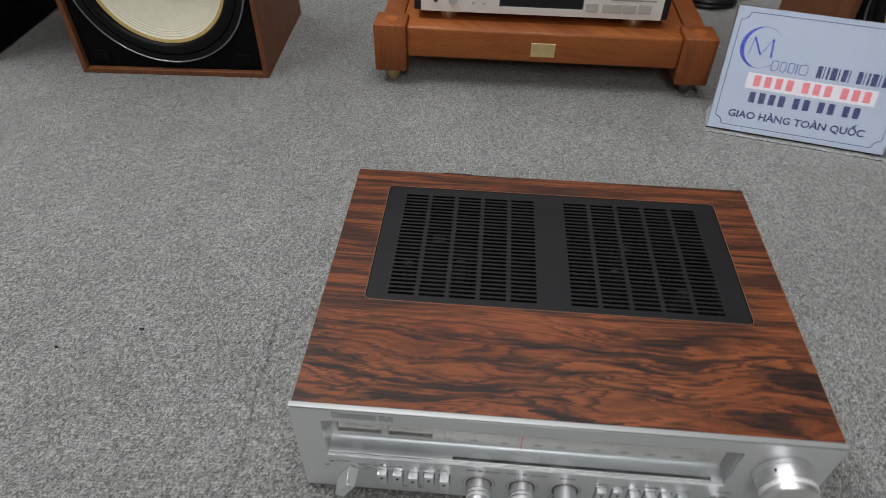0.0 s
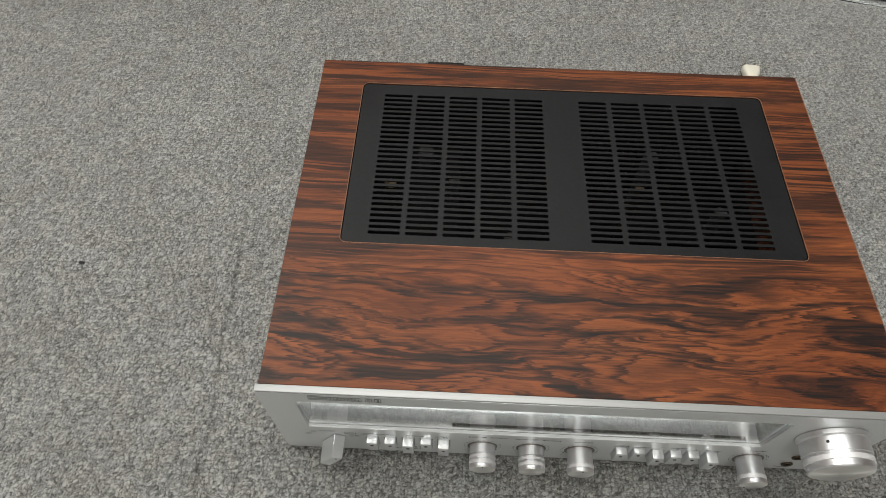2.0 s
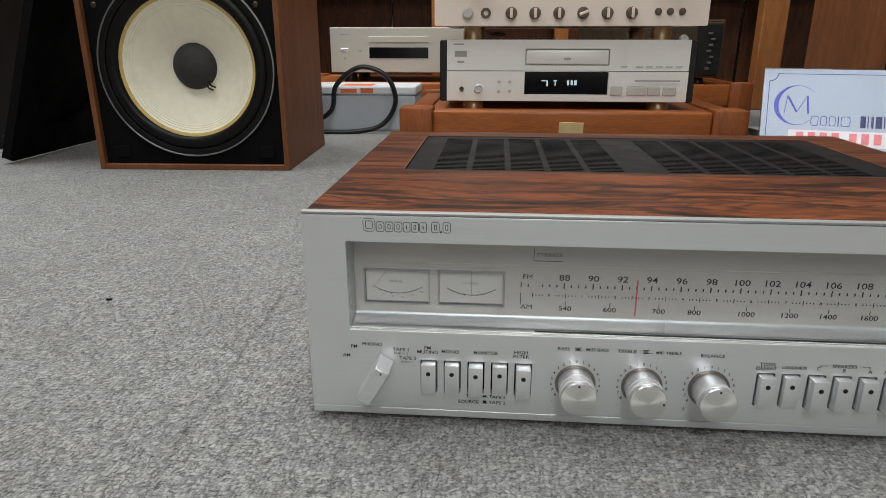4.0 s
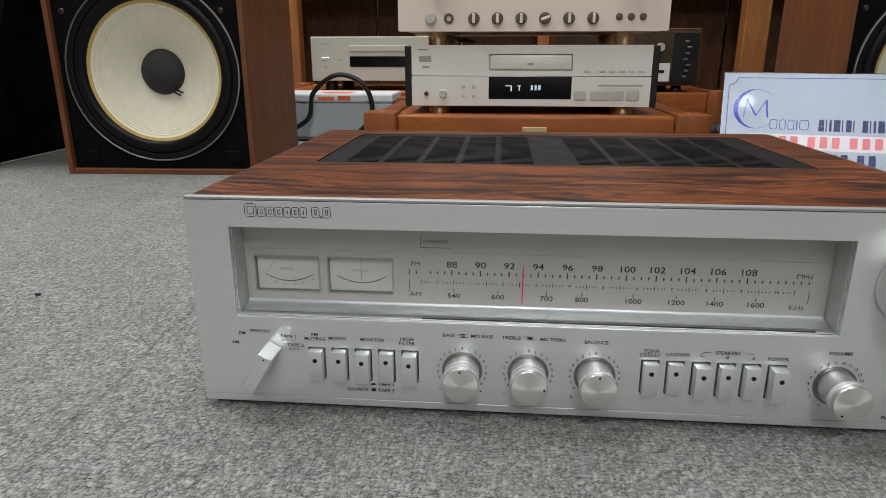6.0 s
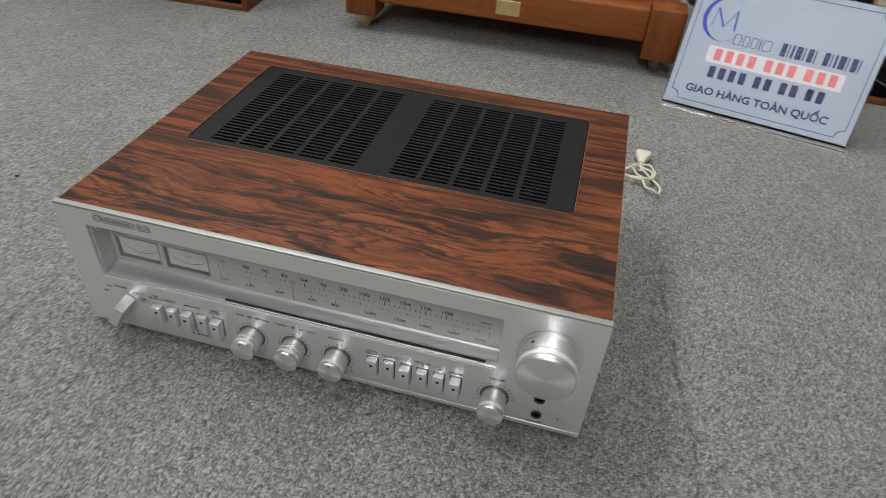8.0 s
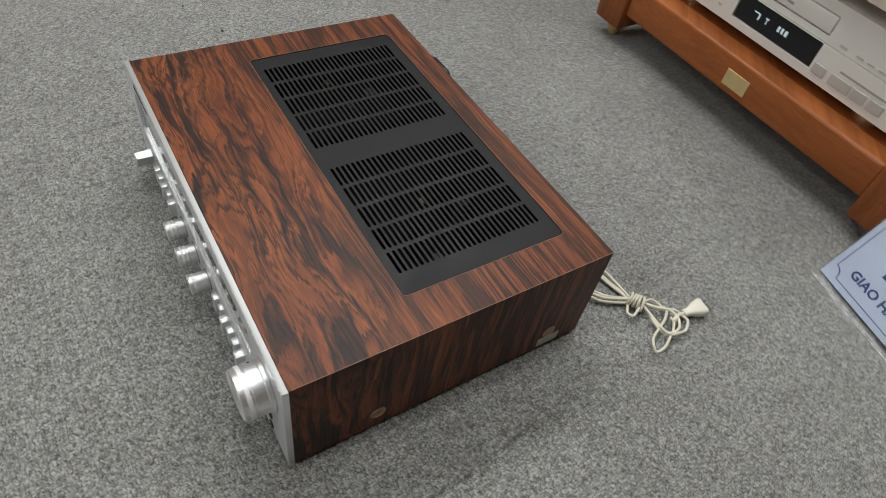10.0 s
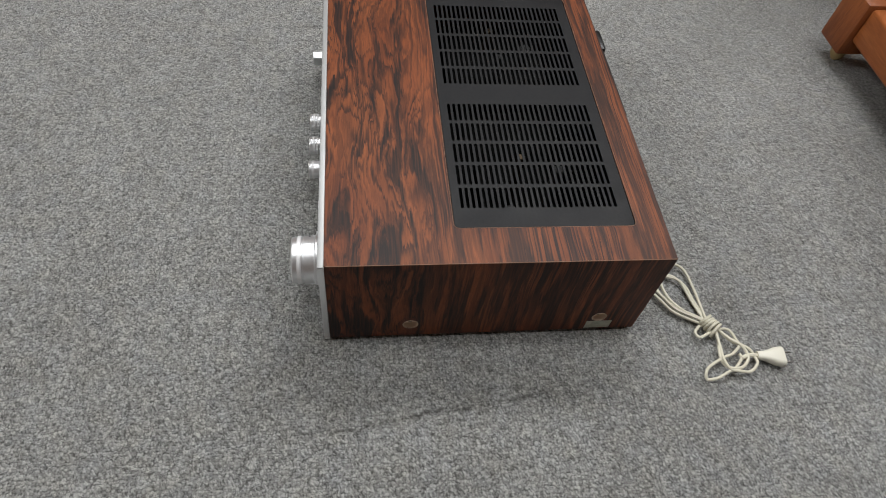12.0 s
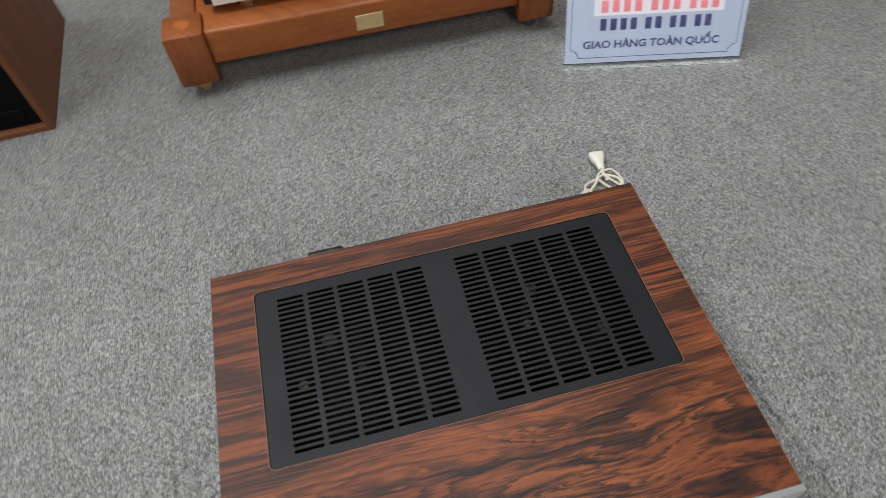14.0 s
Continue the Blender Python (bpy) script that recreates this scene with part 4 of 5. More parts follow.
cord = part("power_cord", joined(
    tube([(0.395, 0.350, 0.030), (0.400, 0.372, 0.014), (0.421, 0.398, 0.006), (0.445, 0.408, 0.005), (0.461, 0.422, 0.006), (0.480, 0.449, 0.009)], 0.0018),
    strand([(0.400, 0.366), (0.431, 0.392), (0.450, 0.402), (0.467, 0.416), (0.484, 0.446)]),
    strand([(0.396, 0.370), (0.428, 0.394), (0.448, 0.405), (0.464, 0.418), (0.481, 0.447)], 0.008),
    strand([(0.478, 0.452), (0.437, 0.451), (0.407, 0.447), (0.399, 0.433), (0.409, 0.416), (0.427, 0.409), (0.450, 0.415), (0.469, 0.432), (0.481, 0.448)], 0.006),
    strand([(0.480, 0.451), (0.450, 0.443), (0.428, 0.438), (0.416, 0.428), (0.411, 0.414), (0.408, 0.395), (0.398, 0.374)], 0.004),
    strand([(0.479, 0.453), (0.452, 0.446), (0.431, 0.441), (0.419, 0.430), (0.413, 0.412)], 0.004),
    *[coil_turn(k) for k in range(5)],
    strand([(0.484, 0.444), (0.495, 0.432), (0.502, 0.436), (0.498, 0.448), (0.492, 0.463), (0.495, 0.474), (0.508, 0.481), (0.516, 0.479), (0.524, 0.470), (0.530, 0.455), (0.537, 0.439), (0.546, 0.428), (0.554, 0.428), (0.555, 0.438), (0.547, 0.456), (0.541, 0.468), (0.532, 0.476), (0.526, 0.477)], 0.006, 0.004),
    strand([(0.494, 0.456), (0.514, 0.456), (0.532, 0.453), (0.543, 0.458), (0.544, 0.471), (0.536, 0.482), (0.528, 0.485), (0.517, 0.481), (0.507, 0.471), (0.494, 0.461)], 0.009),
    strand([(0.491, 0.459), (0.508, 0.457), (0.528, 0.451), (0.539, 0.455), (0.544, 0.462)], 0.007),
    strand([(0.493, 0.460), (0.508, 0.472), (0.520, 0.488), (0.530, 0.494), (0.540, 0.492), (0.548, 0.482), (0.548, 0.468), (0.545, 0.459)], 0.008),
    tube([(0.532, 0.476, 0.010), (0.528, 0.487, 0.009), (0.529, 0.499, 0.009)], 0.0024)), CORD, rec, "ivory power cord tied in a bundle")
pb = bmesh.new()
rows = []
for v, half, thick in ((0.0, 0.0048, 0.0040), (0.008, 0.0054, 0.0046), (0.013, 0.0070, 0.0056), (0.021, 0.0104, 0.0064), (0.030, 0.0120, 0.0066), (0.0318, 0.0112, 0.0060)):
    rows.append([pb.verts.new((x, v, z)) for x, z in rounded(-half, half, -thick, thick, thick * 0.7, 3)])
for a, b in zip(rows, rows[1:]):
    for k in range(len(a)):
        j = (k + 1) % len(a)
        pb.faces.new((a[k], a[j], b[j], b[k]))
pb.faces.new(rows[0])
pb.faces.new(rows[-1])
bmesh.ops.recalc_face_normals(pb, faces=pb.faces)
PL = Matrix.Translation((0.5285, 0.497, 0.0085)) @ Matrix.Rotation(radians(-6), 4, "Z")
plug = part("plug", moved(pb, PL), PLUG, cord, "flat ivory two-pin plug")
for px in (-0.0065, 0.0065):
    part("prong", moved(turned([(0.0, 0.0), (0.0012, 0.0), (0.0012, 0.011), (0.0008, 0.0125), (0.0, 0.0125)], 10), PL @ Matrix.Translation((px, 0.0308, 0)) @ Matrix.Rotation(radians(-90), 4, "X")), GUN_METAL, plug)
del pb


# ---------------------------------------------------------------- the sign in its stand
sign = thing("sign_stand", "white shop sign printed blue and red in an acrylic stand", "sign", (0.558, 0.732, 0.0), -13.2)
LEAN_BACK = Matrix.Rotation(radians(-23.6), 4, "X")
SW, SH = 0.294, 0.217


def leaned(bm):
    return moved(bm, LEAN_BACK)


for name, bm in (("front_sheet", leaned(box(0, SW, 0.0, 0.0022, 0.0, SH, 0.0005))), ("back_sheet", leaned(box(0, SW, 0.0040, 0.0060, 0.010, SH, 0.0005))),
                 ("front_lip", box(0, SW, -0.0045, -0.0006, 0.0005, 0.0022, 0.0005)), ("base_sheet", box(0, SW, 0.012, 0.080, 0.0005, 0.003, 0.0005))):
    part(name, bm, ACRYLIC, sign, "clear acrylic sheet", False).visible_shadow = False
paper = part("paper", leaned(box(0.002, SW - 0.002, 0.0027, 0.0034, 0.009, SH - 0.001)), PAPER, sign, "white printed sheet", False)
YS = 0.00262


def print_on(name, bm, mat, label=""):
    return part(name, leaned(bm), mat, paper, label, False)


def sheet(u0, u1, v0, v1, y=YS, r=0.0):
    """A flat patch on the sign: u from the side, v from the top, as shares of the sheet."""
    bm = bmesh.new()
    bm.faces.new([bm.verts.new((a * SW, y, SH * (1 - b))) for a, b in reversed(rounded(u0, u1, v0, v1, r))])
    return bm


def frame_line(inset_u, inset_v, notch, w):
    """A border line with hollow corners."""
    pts = []
    u0, u1, v0, v1 = inset_u, SW - inset_u, 0.009 + inset_v, SH - 0.001 - inset_v
    for cu, cv, a in ((u1, v0, 180), (u1, v1, 270), (u0, v1, 0), (u0, v0, 90)):
        for k in range(7):
            t = radians(a - 90 * k / 6)
            pts.append((cu + notch * math.cos(t), cv + notch * math.sin(t)))
    ring = bmesh.new()
    c = Vector(((u0 + u1) / 2, (v0 + v1) / 2))
    out = [ring.verts.new((u, YS, v)) for u, v in pts]
    ins = [ring.verts.new((u - math.copysign(w, u - c.x), YS, v - math.copysign(w, v - c.y))) for u, v in pts]
    for k in range(len(pts)):
        j = (k + 1) % len(pts)
        ring.faces.new((out[k], out[j], ins[j], ins[k]))
    return ring


print_on("border", frame_line(0.010, 0.008, 0.013, 0.0011), NAVY, "thin navy border with hollow corners")
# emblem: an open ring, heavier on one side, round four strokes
em = bmesh.new()
cu, cv, steps = 0.186 * SW, SH * (1 - 0.294), 30
ang = [radians(42 + 276 * k / steps) for k in range(steps + 1)]
outer = [em.verts.new((cu + 0.0345 * math.cos(a), YS, cv + 0.0345 * math.sin(a))) for a in ang]
inner = [em.verts.new((cu + (0.0342 - 0.0068 * max(0.05, -math.cos(a))) * math.cos(a), YS, cv + (0.0342 - 0.0068 * max(0.05, -math.cos(a))) * math.sin(a))) for a in ang]
for k in range(steps):
    em.faces.new((outer[k], outer[k + 1], inner[k + 1], inner[k]))
print_on("emblem", em, BRIGHT_BLUE, "blue ring emblem")
st = bmesh.new()
for (a, b), w in zip((((-0.018, -0.015), (-0.014, 0.016)), ((-0.014, 0.016), (0.001, -0.012)), ((0.001, -0.012), (0.016, 0.016)), ((0.016, 0.016), (0.019, -0.015))), (0.0011, 0.0034, 0.0012, 0.0030)):
    st.faces.new([st.verts.new((cu + p[0] + d, YS - 0.0001, cv + p[1])) for p, d in ((a, -w / 2), (a, w / 2), (b, w / 2), (b, -w / 2))])
print_on("emblem_strokes", st, BRIGHT_BLUE)
# the shop's name: plain shapes in place of letters
for u0, u1 in ((0.265, 0.305), (0.315, 0.348), (0.358, 0.392), (0.402, 0.408), (0.418, 0.466)):
    if u1 - u0 > 0.02:
        t = 0.0011
        ring = plate(rounded(u0 * SW, u1 * SW, SH * 0.545, SH * 0.625, 0.004), [rounded(u0 * SW + t, u1 * SW - t, SH * 0.545 + t, SH * 0.625 - t, 0.0034)], upright(YS), (0, -0.00005, 0))
        print_on("name_shape", ring, BLUE)
    else:
        print_on("name_shape", sheet(u0, u1, 0.375, 0.455), BLUE)
for u0, u1 in ((0.515, 0.560), (0.568, 0.580), (0.590, 0.640), (0.650, 0.695), (0.730, 0.775), (0.783, 0.795), (0.805, 0.855), (0.865, 0.912)):
    print_on("name_shape", sheet(u0, u1 - 0.018 if u1 - u0 > 0.03 else u1, 0.368, 0.460), NAVY)
    if u1 - u0 > 0.03:
        print_on("name_shape", sheet(u1 - 0.010, u1 - 0.004, 0.368, 0.460), NAVY)
print_on("paper_strip", sheet(0.155, 0.865, 0.490, 0.612, YS + 0.00002), STRIP_PAPER, "pasted cream strip")


def bar_row(u0, u1, v0, v1, groups, mat):
    """A row of plain bars in place of a number."""
    cells = sum(groups) + 0.45 * (len(groups) - 1)
    pitch, u = (u1 - u0) / cells, u0
    for g in groups:
        for k in range(g):
            print_on("number_bar", sheet(u + pitch * 0.18, u + pitch * 0.80, v0, v1, YS - 0.0001, 0.004), mat)
            u += pitch
        u += pitch * 0.45


bar_row(0.185, 0.845, 0.505, 0.590, (4, 3, 3), ROSE_RED)
bar_row(0.185, 0.815, 0.635, 0.720, (4, 2, 2, 2), NAVY)
print_on("lettering", words("GIAO HÀNG TOÀN QUỐC", 0.0168, facing(0.485 * SW, YS - 0.0001, SH * (1 - 0.825)), "CENTER", 1.10, 0.0005), NAVY)


# ---------------------------------------------------------------- loudspeakers
def loudspeaker(at, turn):
    sp = thing("loudspeaker", "walnut loudspeaker with a cream woofer, grille off, on carpet", "loudspeaker", at, turn, "pair of loudspeakers")
    w, d, h, t = 0.378, 0.315, 0.640, 0.0105
    part("side_panel", box(0, t, 0, d, 0, h, 0.001), WALNUT, sp, "walnut veneer side", False)
    part("side_panel", box(w - t, w, 0, d, 0, h, 0.001), WALNUT, sp, "walnut veneer side", False)
    part("bottom_panel", box(t, w - t, 0.0006, d, 0, t, 0.001), WALNUT, sp, "walnut veneer bottom", False)
    part("top_panel", box(t, w - t, 0.0006, d, h - t, h, 0.001), WALNUT, sp, "walnut veneer top", False)
    part("back_panel", box(t, w - t, d - 0.012, d - 0.0006, t, h - t), FELT, sp, "black back", False)
    cx, cz = 0.1925, 0.1945
    mx, mz = 0.1895, 0.425
    part("baffle", plate(rounded(t, w - t, t, h - t, 0), [circle(cx, cz, 0.155, 48), circle(mx, mz, 0.058, 32)], upright(0.022), (0, -0.010, 0)), FELT, sp, "dull black baffle", False)
    woof = part("woofer", fronted(turned([(0.154, 0.0), (0.154, 0.006), (0.158, 0.0075), (0.166, 0.0066), (0.168, 0.0040), (0.168, 0.0)], 80), cx, 0.0118, cz), RUBBER, sp, "large woofer in a black frame")
    part("frame_rim", fronted(turned([(0.1650, 0.0060), (0.1662, 0.0080), (0.1682, 0.0076), (0.1688, 0.0040)], 80), cx, 0.0118, cz), RIM, woof, "thin bright rim")
    roll = [(0.1545, 0.0040)] + [(0.1425 + 0.0115 * math.cos(a), 0.0015 + 0.0075 * math.sin(a)) for a in (radians(180 * k / 10) for k in range(11))] + [(0.1305, 0.0000)]
    part("surround", fronted(turned(roll, 80), cx, 0.0118, cz), RUBBER, woof, "glossy black foam surround")
    part("cone_edge", fronted(turned([(0.1320, 0.0004), (0.1290, 0.0006), (0.1245, -0.0020)], 80), cx, 0.0118, cz), AGED_EDGE, woof, "yellowed edge of the cone")
    cone = []
    for k in range(41):
        r = 0.1250 - 0.0825 * k / 40
        dip = -0.0018 - 0.036 * (k / 40) ** 0.9
        cone.append((r, dip + (0.0007 * math.sin(r * 1500) if 0.085 < r < 0.122 else 0)))
    part("cone", fronted(turned(cone, 80), cx, 0.0118, cz), CREAM_CONE, woof, "cream ribbed paper cone")
    part("dust_cap", fronted(turned([(0.0440, -0.0385), (0.0400, -0.0295), (0.0320, -0.0225), (0.0200, -0.0175), (0.0, -0.0160)], 48), cx, 0.0118, cz), DUST_CAP, woof, "domed dark grey dust cap")
    for a in (-52, -44):
        ca, sa = math.cos(radians(a)), math.sin(radians(a))
        part("lead_wire", tube([(cx + 0.040 * ca, 0.0118 + 0.028, cz + 0.040 * sa), (cx + 0.049 * ca, 0.0118 + 0.016, cz + 0.049 * sa), (cx + 0.056 * ca, 0.0118 + 0.026, cz + 0.056 * sa)], 0.0018, 6), BLACK_PLASTIC, woof, "black lead wire")
    mid = part("midrange", fronted(turned([(0.054, 0.0), (0.056, 0.006), (0.066, 0.004), (0.067, 0.0)], 48), mx, 0.0118, mz), RIM, sp, "smaller driver in a bright frame")
    part("cone", fronted(turned([(0.0545, 0.002), (0.050, -0.002), (0.022, -0.022), (0.016, -0.016), (0.0, -0.013)], 40), mx, 0.0118, mz), FELT, mid, "black cone")
    for sx in (0.030, w - 0.062):
        part("grille_socket", box(sx, sx + 0.032, 0.0085, 0.0120, 0.022, 0.046, 0.002), FELT, sp, "black grille fastener")
    for sx in (0.030, w - 0.045):
        part("baffle_screw", fronted(turned([(0.0, 0.002), (0.004, 0.0015), (0.0055, 0.0)], 14), sx, 0.0118, 0.305), BRONZE, sp)
    return sp


left_box = loudspeaker((-0.657, 0.825, 0.0), 2.2)
copy_thing(left_box, pose(0.800, 0.880, 0.0, 0, 0, -1.5))

# grille frame leaning on the loudspeaker, seen from behind
lean = thing("speaker_grille", "black grille frame leaning against a loudspeaker", "grille", (-0.868, 0.850, 0.0), 0)
tilt = Matrix.Rotation(radians(20.5), 4, "Y")
part("board", moved(plate(rounded(0.0, 0.335, 0.0, 0.600, 0.012), [circle(0.168, 0.190, 0.130, 40), circle(0.168, 0.415, 0.070, 30)], lambda u, v: (0.0, u, v), (-0.016, 0, 0)), tilt @ Matrix.Translation((0, 0, 0.006))), FELT, lean, "black fibreboard frame", False)
part("cloth", moved(box(-0.019, -0.0165, 0.002, 0.333, 0.002, 0.598), tilt @ Matrix.Translation((0, 0, 0.006))), FELT, lean, "black grille cloth", False)

dark = thing("floor_loudspeaker", "tall black loudspeaker standing on carpet against the wall", "loudspeaker", (-1.45, 1.02, 0))
part("cabinet", box(0, 0.44, 0, 0.38, 0.03, 0.95, 0.004), BLACK_PLASTIC, dark, "black cabinet")
part("plinth", box(0.02, 0.42, 0.02, 0.36, 0, 0.0298), BLACK_PLASTIC, dark, "black plinth")


# ---------------------------------------------------------------- racks
def low_rack(at, width, depth, with_plate):
    rack = thing("equipment_rack", "low cherry wood equipment rack with square corner posts on carpet", "rack", at)
    post, y0 = 0.062, 0.0
    for k, (px, py) in enumerate(((0, 0), (width - post, 0), (0, depth - post), (width - post, depth - post))):
        p = part("post", box(px, px + post, py, py + post, 0.030, 0.123, 0.004, 2), CHERRY_UP, rack, "square post with a rounded end")
        part("wood_plug", moved(turned([(0.0, 0.0014), (0.0125, 0.0012), (0.0135, 0.0)], 28), Matrix.Translation((px + post / 2, py + post / 2, 0.1229))), CHERRY, p, "round wooden plug")
        part("foot", moved(turned([(0.0, 0.0), (0.006, 0.0), (0.012, 0.010), (0.015, 0.0299), (0.0, 0.0299)], 24), Matrix.Translation((px + post / 2, py + post / 2, 0))), GUN_METAL if k else BRASS, p, "tapered metal foot")
    part("front_rail", box(post, width - post, 0.008, 0.052, 0.058, 0.1185, 0.006, 3), CHERRY, rack, "front rail with a rounded top")
    part("back_rail", box(post, width - post, depth - 0.052, depth - 0.008, 0.058, 0.1185, 0.006, 3), CHERRY, rack, "back rail")
    part("side_rail", box(0.010, 0.052, post, depth - post, 0.062, 0.1185, 0.005, 2), CHERRY_UP, rack, "side rail")
    part("side_rail", box(width - 0.052, width - 0.010, post, depth - post, 0.062, 0.1185, 0.005, 2), CHERRY_UP, rack, "side rail")
    part("shelf", box(0.052, width - 0.052, 0.0525, depth - 0.0525, 0.085, 0.1150, 0.002), CHERRY, rack, "wooden shelf")
    if with_plate:
        part("name_plate", box(0.298, 0.343, 0.0064, 0.0079, 0.071, 0.098, 0.0004), BRASS, rack, "plain brass plate")
    return rack


low_rack((-0.062, 0.838, 0), 0.637, 0.46, True)
low_rack((-0.55, 1.58, 0), 1.40, 0.44, False)


# ---------------------------------------------------------------- audio units
def feet(parent, spots, z0, z1, r, mat):
    for fx, fy in spots:
        part("foot", moved(turned([(0.0, z0), (r, z0), (r, z0 + (z1 - z0) * 0.6), (r * 0.8, z1), (0.0, z1)], 24), Matrix.Translation((fx, fy, 0))), mat, parent, "round foot")


cd = thing("disc_player", "silver disc player with black side cheeks on a cherry wood rack", "disc player", (0.010, 0.892, 0.115))
part("body", box(0.014, 0.462, 0.010, 0.330, 0.018, 0.127, 0.002), SILVER, cd, "silver metal body")
for x0 in (0.0, 0.4625):
    part("side_cheek", box(x0, x0 + 0.0135, 0.004, 0.335, 0.016, 0.128, 0.002), BLACK_PLASTIC, cd, "black side cheek")
upper = part("upper_front", plate(rounded(0.0137, 0.4623, 0.0735, 0.1290, 0.001), [rounded(0.161, 0.317, 0.083, 0.113, 0.002)], upright(0.0098), (0, -0.0098, 0)), SILVER, cd, "upper silver front", False)
lower = part("lower_front", plate(rounded(0.0137, 0.4623, 0.0175, 0.0722, 0.001), [rounded(0.161, 0.317, 0.030, 0.0722 - 0.0005, 0.001)], upright(0.0098), (0, -0.0118, 0)), SILVER, cd, "lower silver front", False)
tray = part("disc_tray", box(0.1625, 0.3155, -0.001, 0.012, 0.0848, 0.1112, 0.003, 2), SILVER, cd, "disc tray front")
part("tray_mark", ticks([(0.239, 0.093, 0.097, 0.012)], -0.0013), GREY_PRINT, tray, "", False)
disp = part("display", box(0.1615, 0.3165, 0.002, 0.0098, 0.0304, 0.0714), SMOKED, cd, "black display window")
part("digits", ticks([(0.199, 0.054, 0.056, 0.012), (0.204, 0.045, 0.054, 0.003), (0.219, 0.054, 0.056, 0.007), (0.219, 0.046, 0.054, 0.002), (0.243, 0.047, 0.056, 0.004), (0.250, 0.047, 0.056, 0.004), (0.257, 0.047, 0.056, 0.005)], 0.0015), DIGITS, disp, "lit display bars", False)
for xx, r in ((0.042, 0.0042), (0.074, 0.0080)):
    part("knob", fronted(turned([(r, 0.0), (r, 0.004), (r * 0.8, 0.006), (0.0, 0.0055)], 24), xx, -0.002, 0.040), BRONZE if r < 0.005 else ALU_TURNED, cd)
for xx in (0.113, 0.133):
    for zz in (0.036, 0.053):
        part("key", box(xx - 0.003, xx + 0.003, -0.0035, -0.0021, zz - 0.0025, zz + 0.0025, 0.0006), KEY_GREY, cd)
for xx, hw in ((0.333, 0.011), (0.370, 0.018), (0.402, 0.012), (0.430, 0.012)):
    part("key", box(xx - hw, xx + hw, -0.0042, -0.0021, 0.029, 0.046, 0.0015), KEY_GREY, cd, "wide silver key")
for k in range(6):
    part("key", box(0.338 + 0.018 * k + (0.010 if k else 0), 0.350 + 0.018 * k + (0.010 if k else 0), -0.0015, -0.0001, 0.0795, 0.0830, 0.0004), KEY_GREY, cd)
part("printed_mark", ticks([(0.405, 0.055, 0.058, 0.082)], -0.0122), GREY_PRINT, lower, "", False)
for mark in ((0.040, 0.098, 0.109, 0.023), (0.040, 0.087, 0.091, 0.013), (0.036, 0.1195, 0.122, 0.020)):
    part("printed_mark", ticks([mark], -0.0002), GREY_PRINT, upper, "", False)
feet(cd, ((0.064, 0.03), (0.418, 0.03), (0.064, 0.28), (0.418, 0.28)), 0.0003, 0.0178, 0.020, GOLD)

amp = thing("amplifier", "champagne amplifier with small knobs, on a disc player", "amplifier", (0.002, 0.876, 0.2435))
part("body", box(0.010, 0.480, 0.012, 0.400, 0.024, 0.185, 0.003), CHAMPAGNE, amp, "champagne metal body")
face = part("front_panel", plate(rounded(0, 0.490, 0.0245, 0.190, 0.003), [rounded(0.137, 0.350, 0.078, 0.150, 0.002)], upright(0.0118), (0, -0.0118, 0)), CHAMPAGNE, amp, "champagne faceplate", False)
part("display", box(0.1375, 0.3495, 0.004, 0.0116, 0.0785, 0.1495), SMOKED, face, "black display window")
part("standby_light", box(0.242, 0.246, 0.0030, 0.0039, 0.088, 0.091), RED, face, "red light")
for k, xx in enumerate((0.061, 0.094, 0.140, 0.183, 0.226, 0.269, 0.312, 0.355)):
    r = 0.0092
    kn = part("knob", fronted(turned([(r + 0.0015, 0.0), (r + 0.0012, 0.002), (r, 0.002), (r, 0.010), (r * 0.85, 0.012), (0.0, 0.012)] if k != 1 else [(r, 0.0), (r, 0.002), (r * 0.5, 0.002), (r * 0.45, -0.001), (0.0, -0.001)], 28), xx, -0.0002, 0.0465), BROWN_KNOB if k else KEY_GREY, amp, "small metal knob")
    if k > 1:
        part("knob_bar", moved(box(-0.0025, 0.0025, -0.0145, -0.0118, -0.0085, 0.0085, 0.0008), Matrix.Translation((xx, 0, 0.0465)) @ Matrix.Rotation(radians(70 if k == 5 else 0), 4, "Y")), CHAMPAGNE, kn)
for xx in (0.401, 0.422, 0.443):
    part("key", fronted(turned([(0.0062, 0.0), (0.0062, 0.002), (0.0045, 0.002), (0.0045, 0.005), (0.0, 0.0055)], 20), xx, -0.0002, 0.0485), BROWN_KNOB, amp, "small round key")
for xx in (0.070, 0.420):
    part("dial_knob", fronted(turned([(0.027, 0.0), (0.027, 0.003), (0.024, 0.004), (0.024, 0.020), (0.022, 0.022), (0.0, 0.022)], 40), xx, -0.0002, 0.118), CHAMPAGNE, amp, "large champagne dial")
feet(amp, ((0.070, 0.045), (0.420, 0.045), (0.070, 0.28), (0.420, 0.28)), 0.0004, 0.0239, 0.019, GOLD)
part("cable_tail", tube([(0.10, 0.05, 0.012), (0.11, 0.16, 0.012), (0.13, 0.28, 0.010)], 0.004), BLACK_PLASTIC, amp)

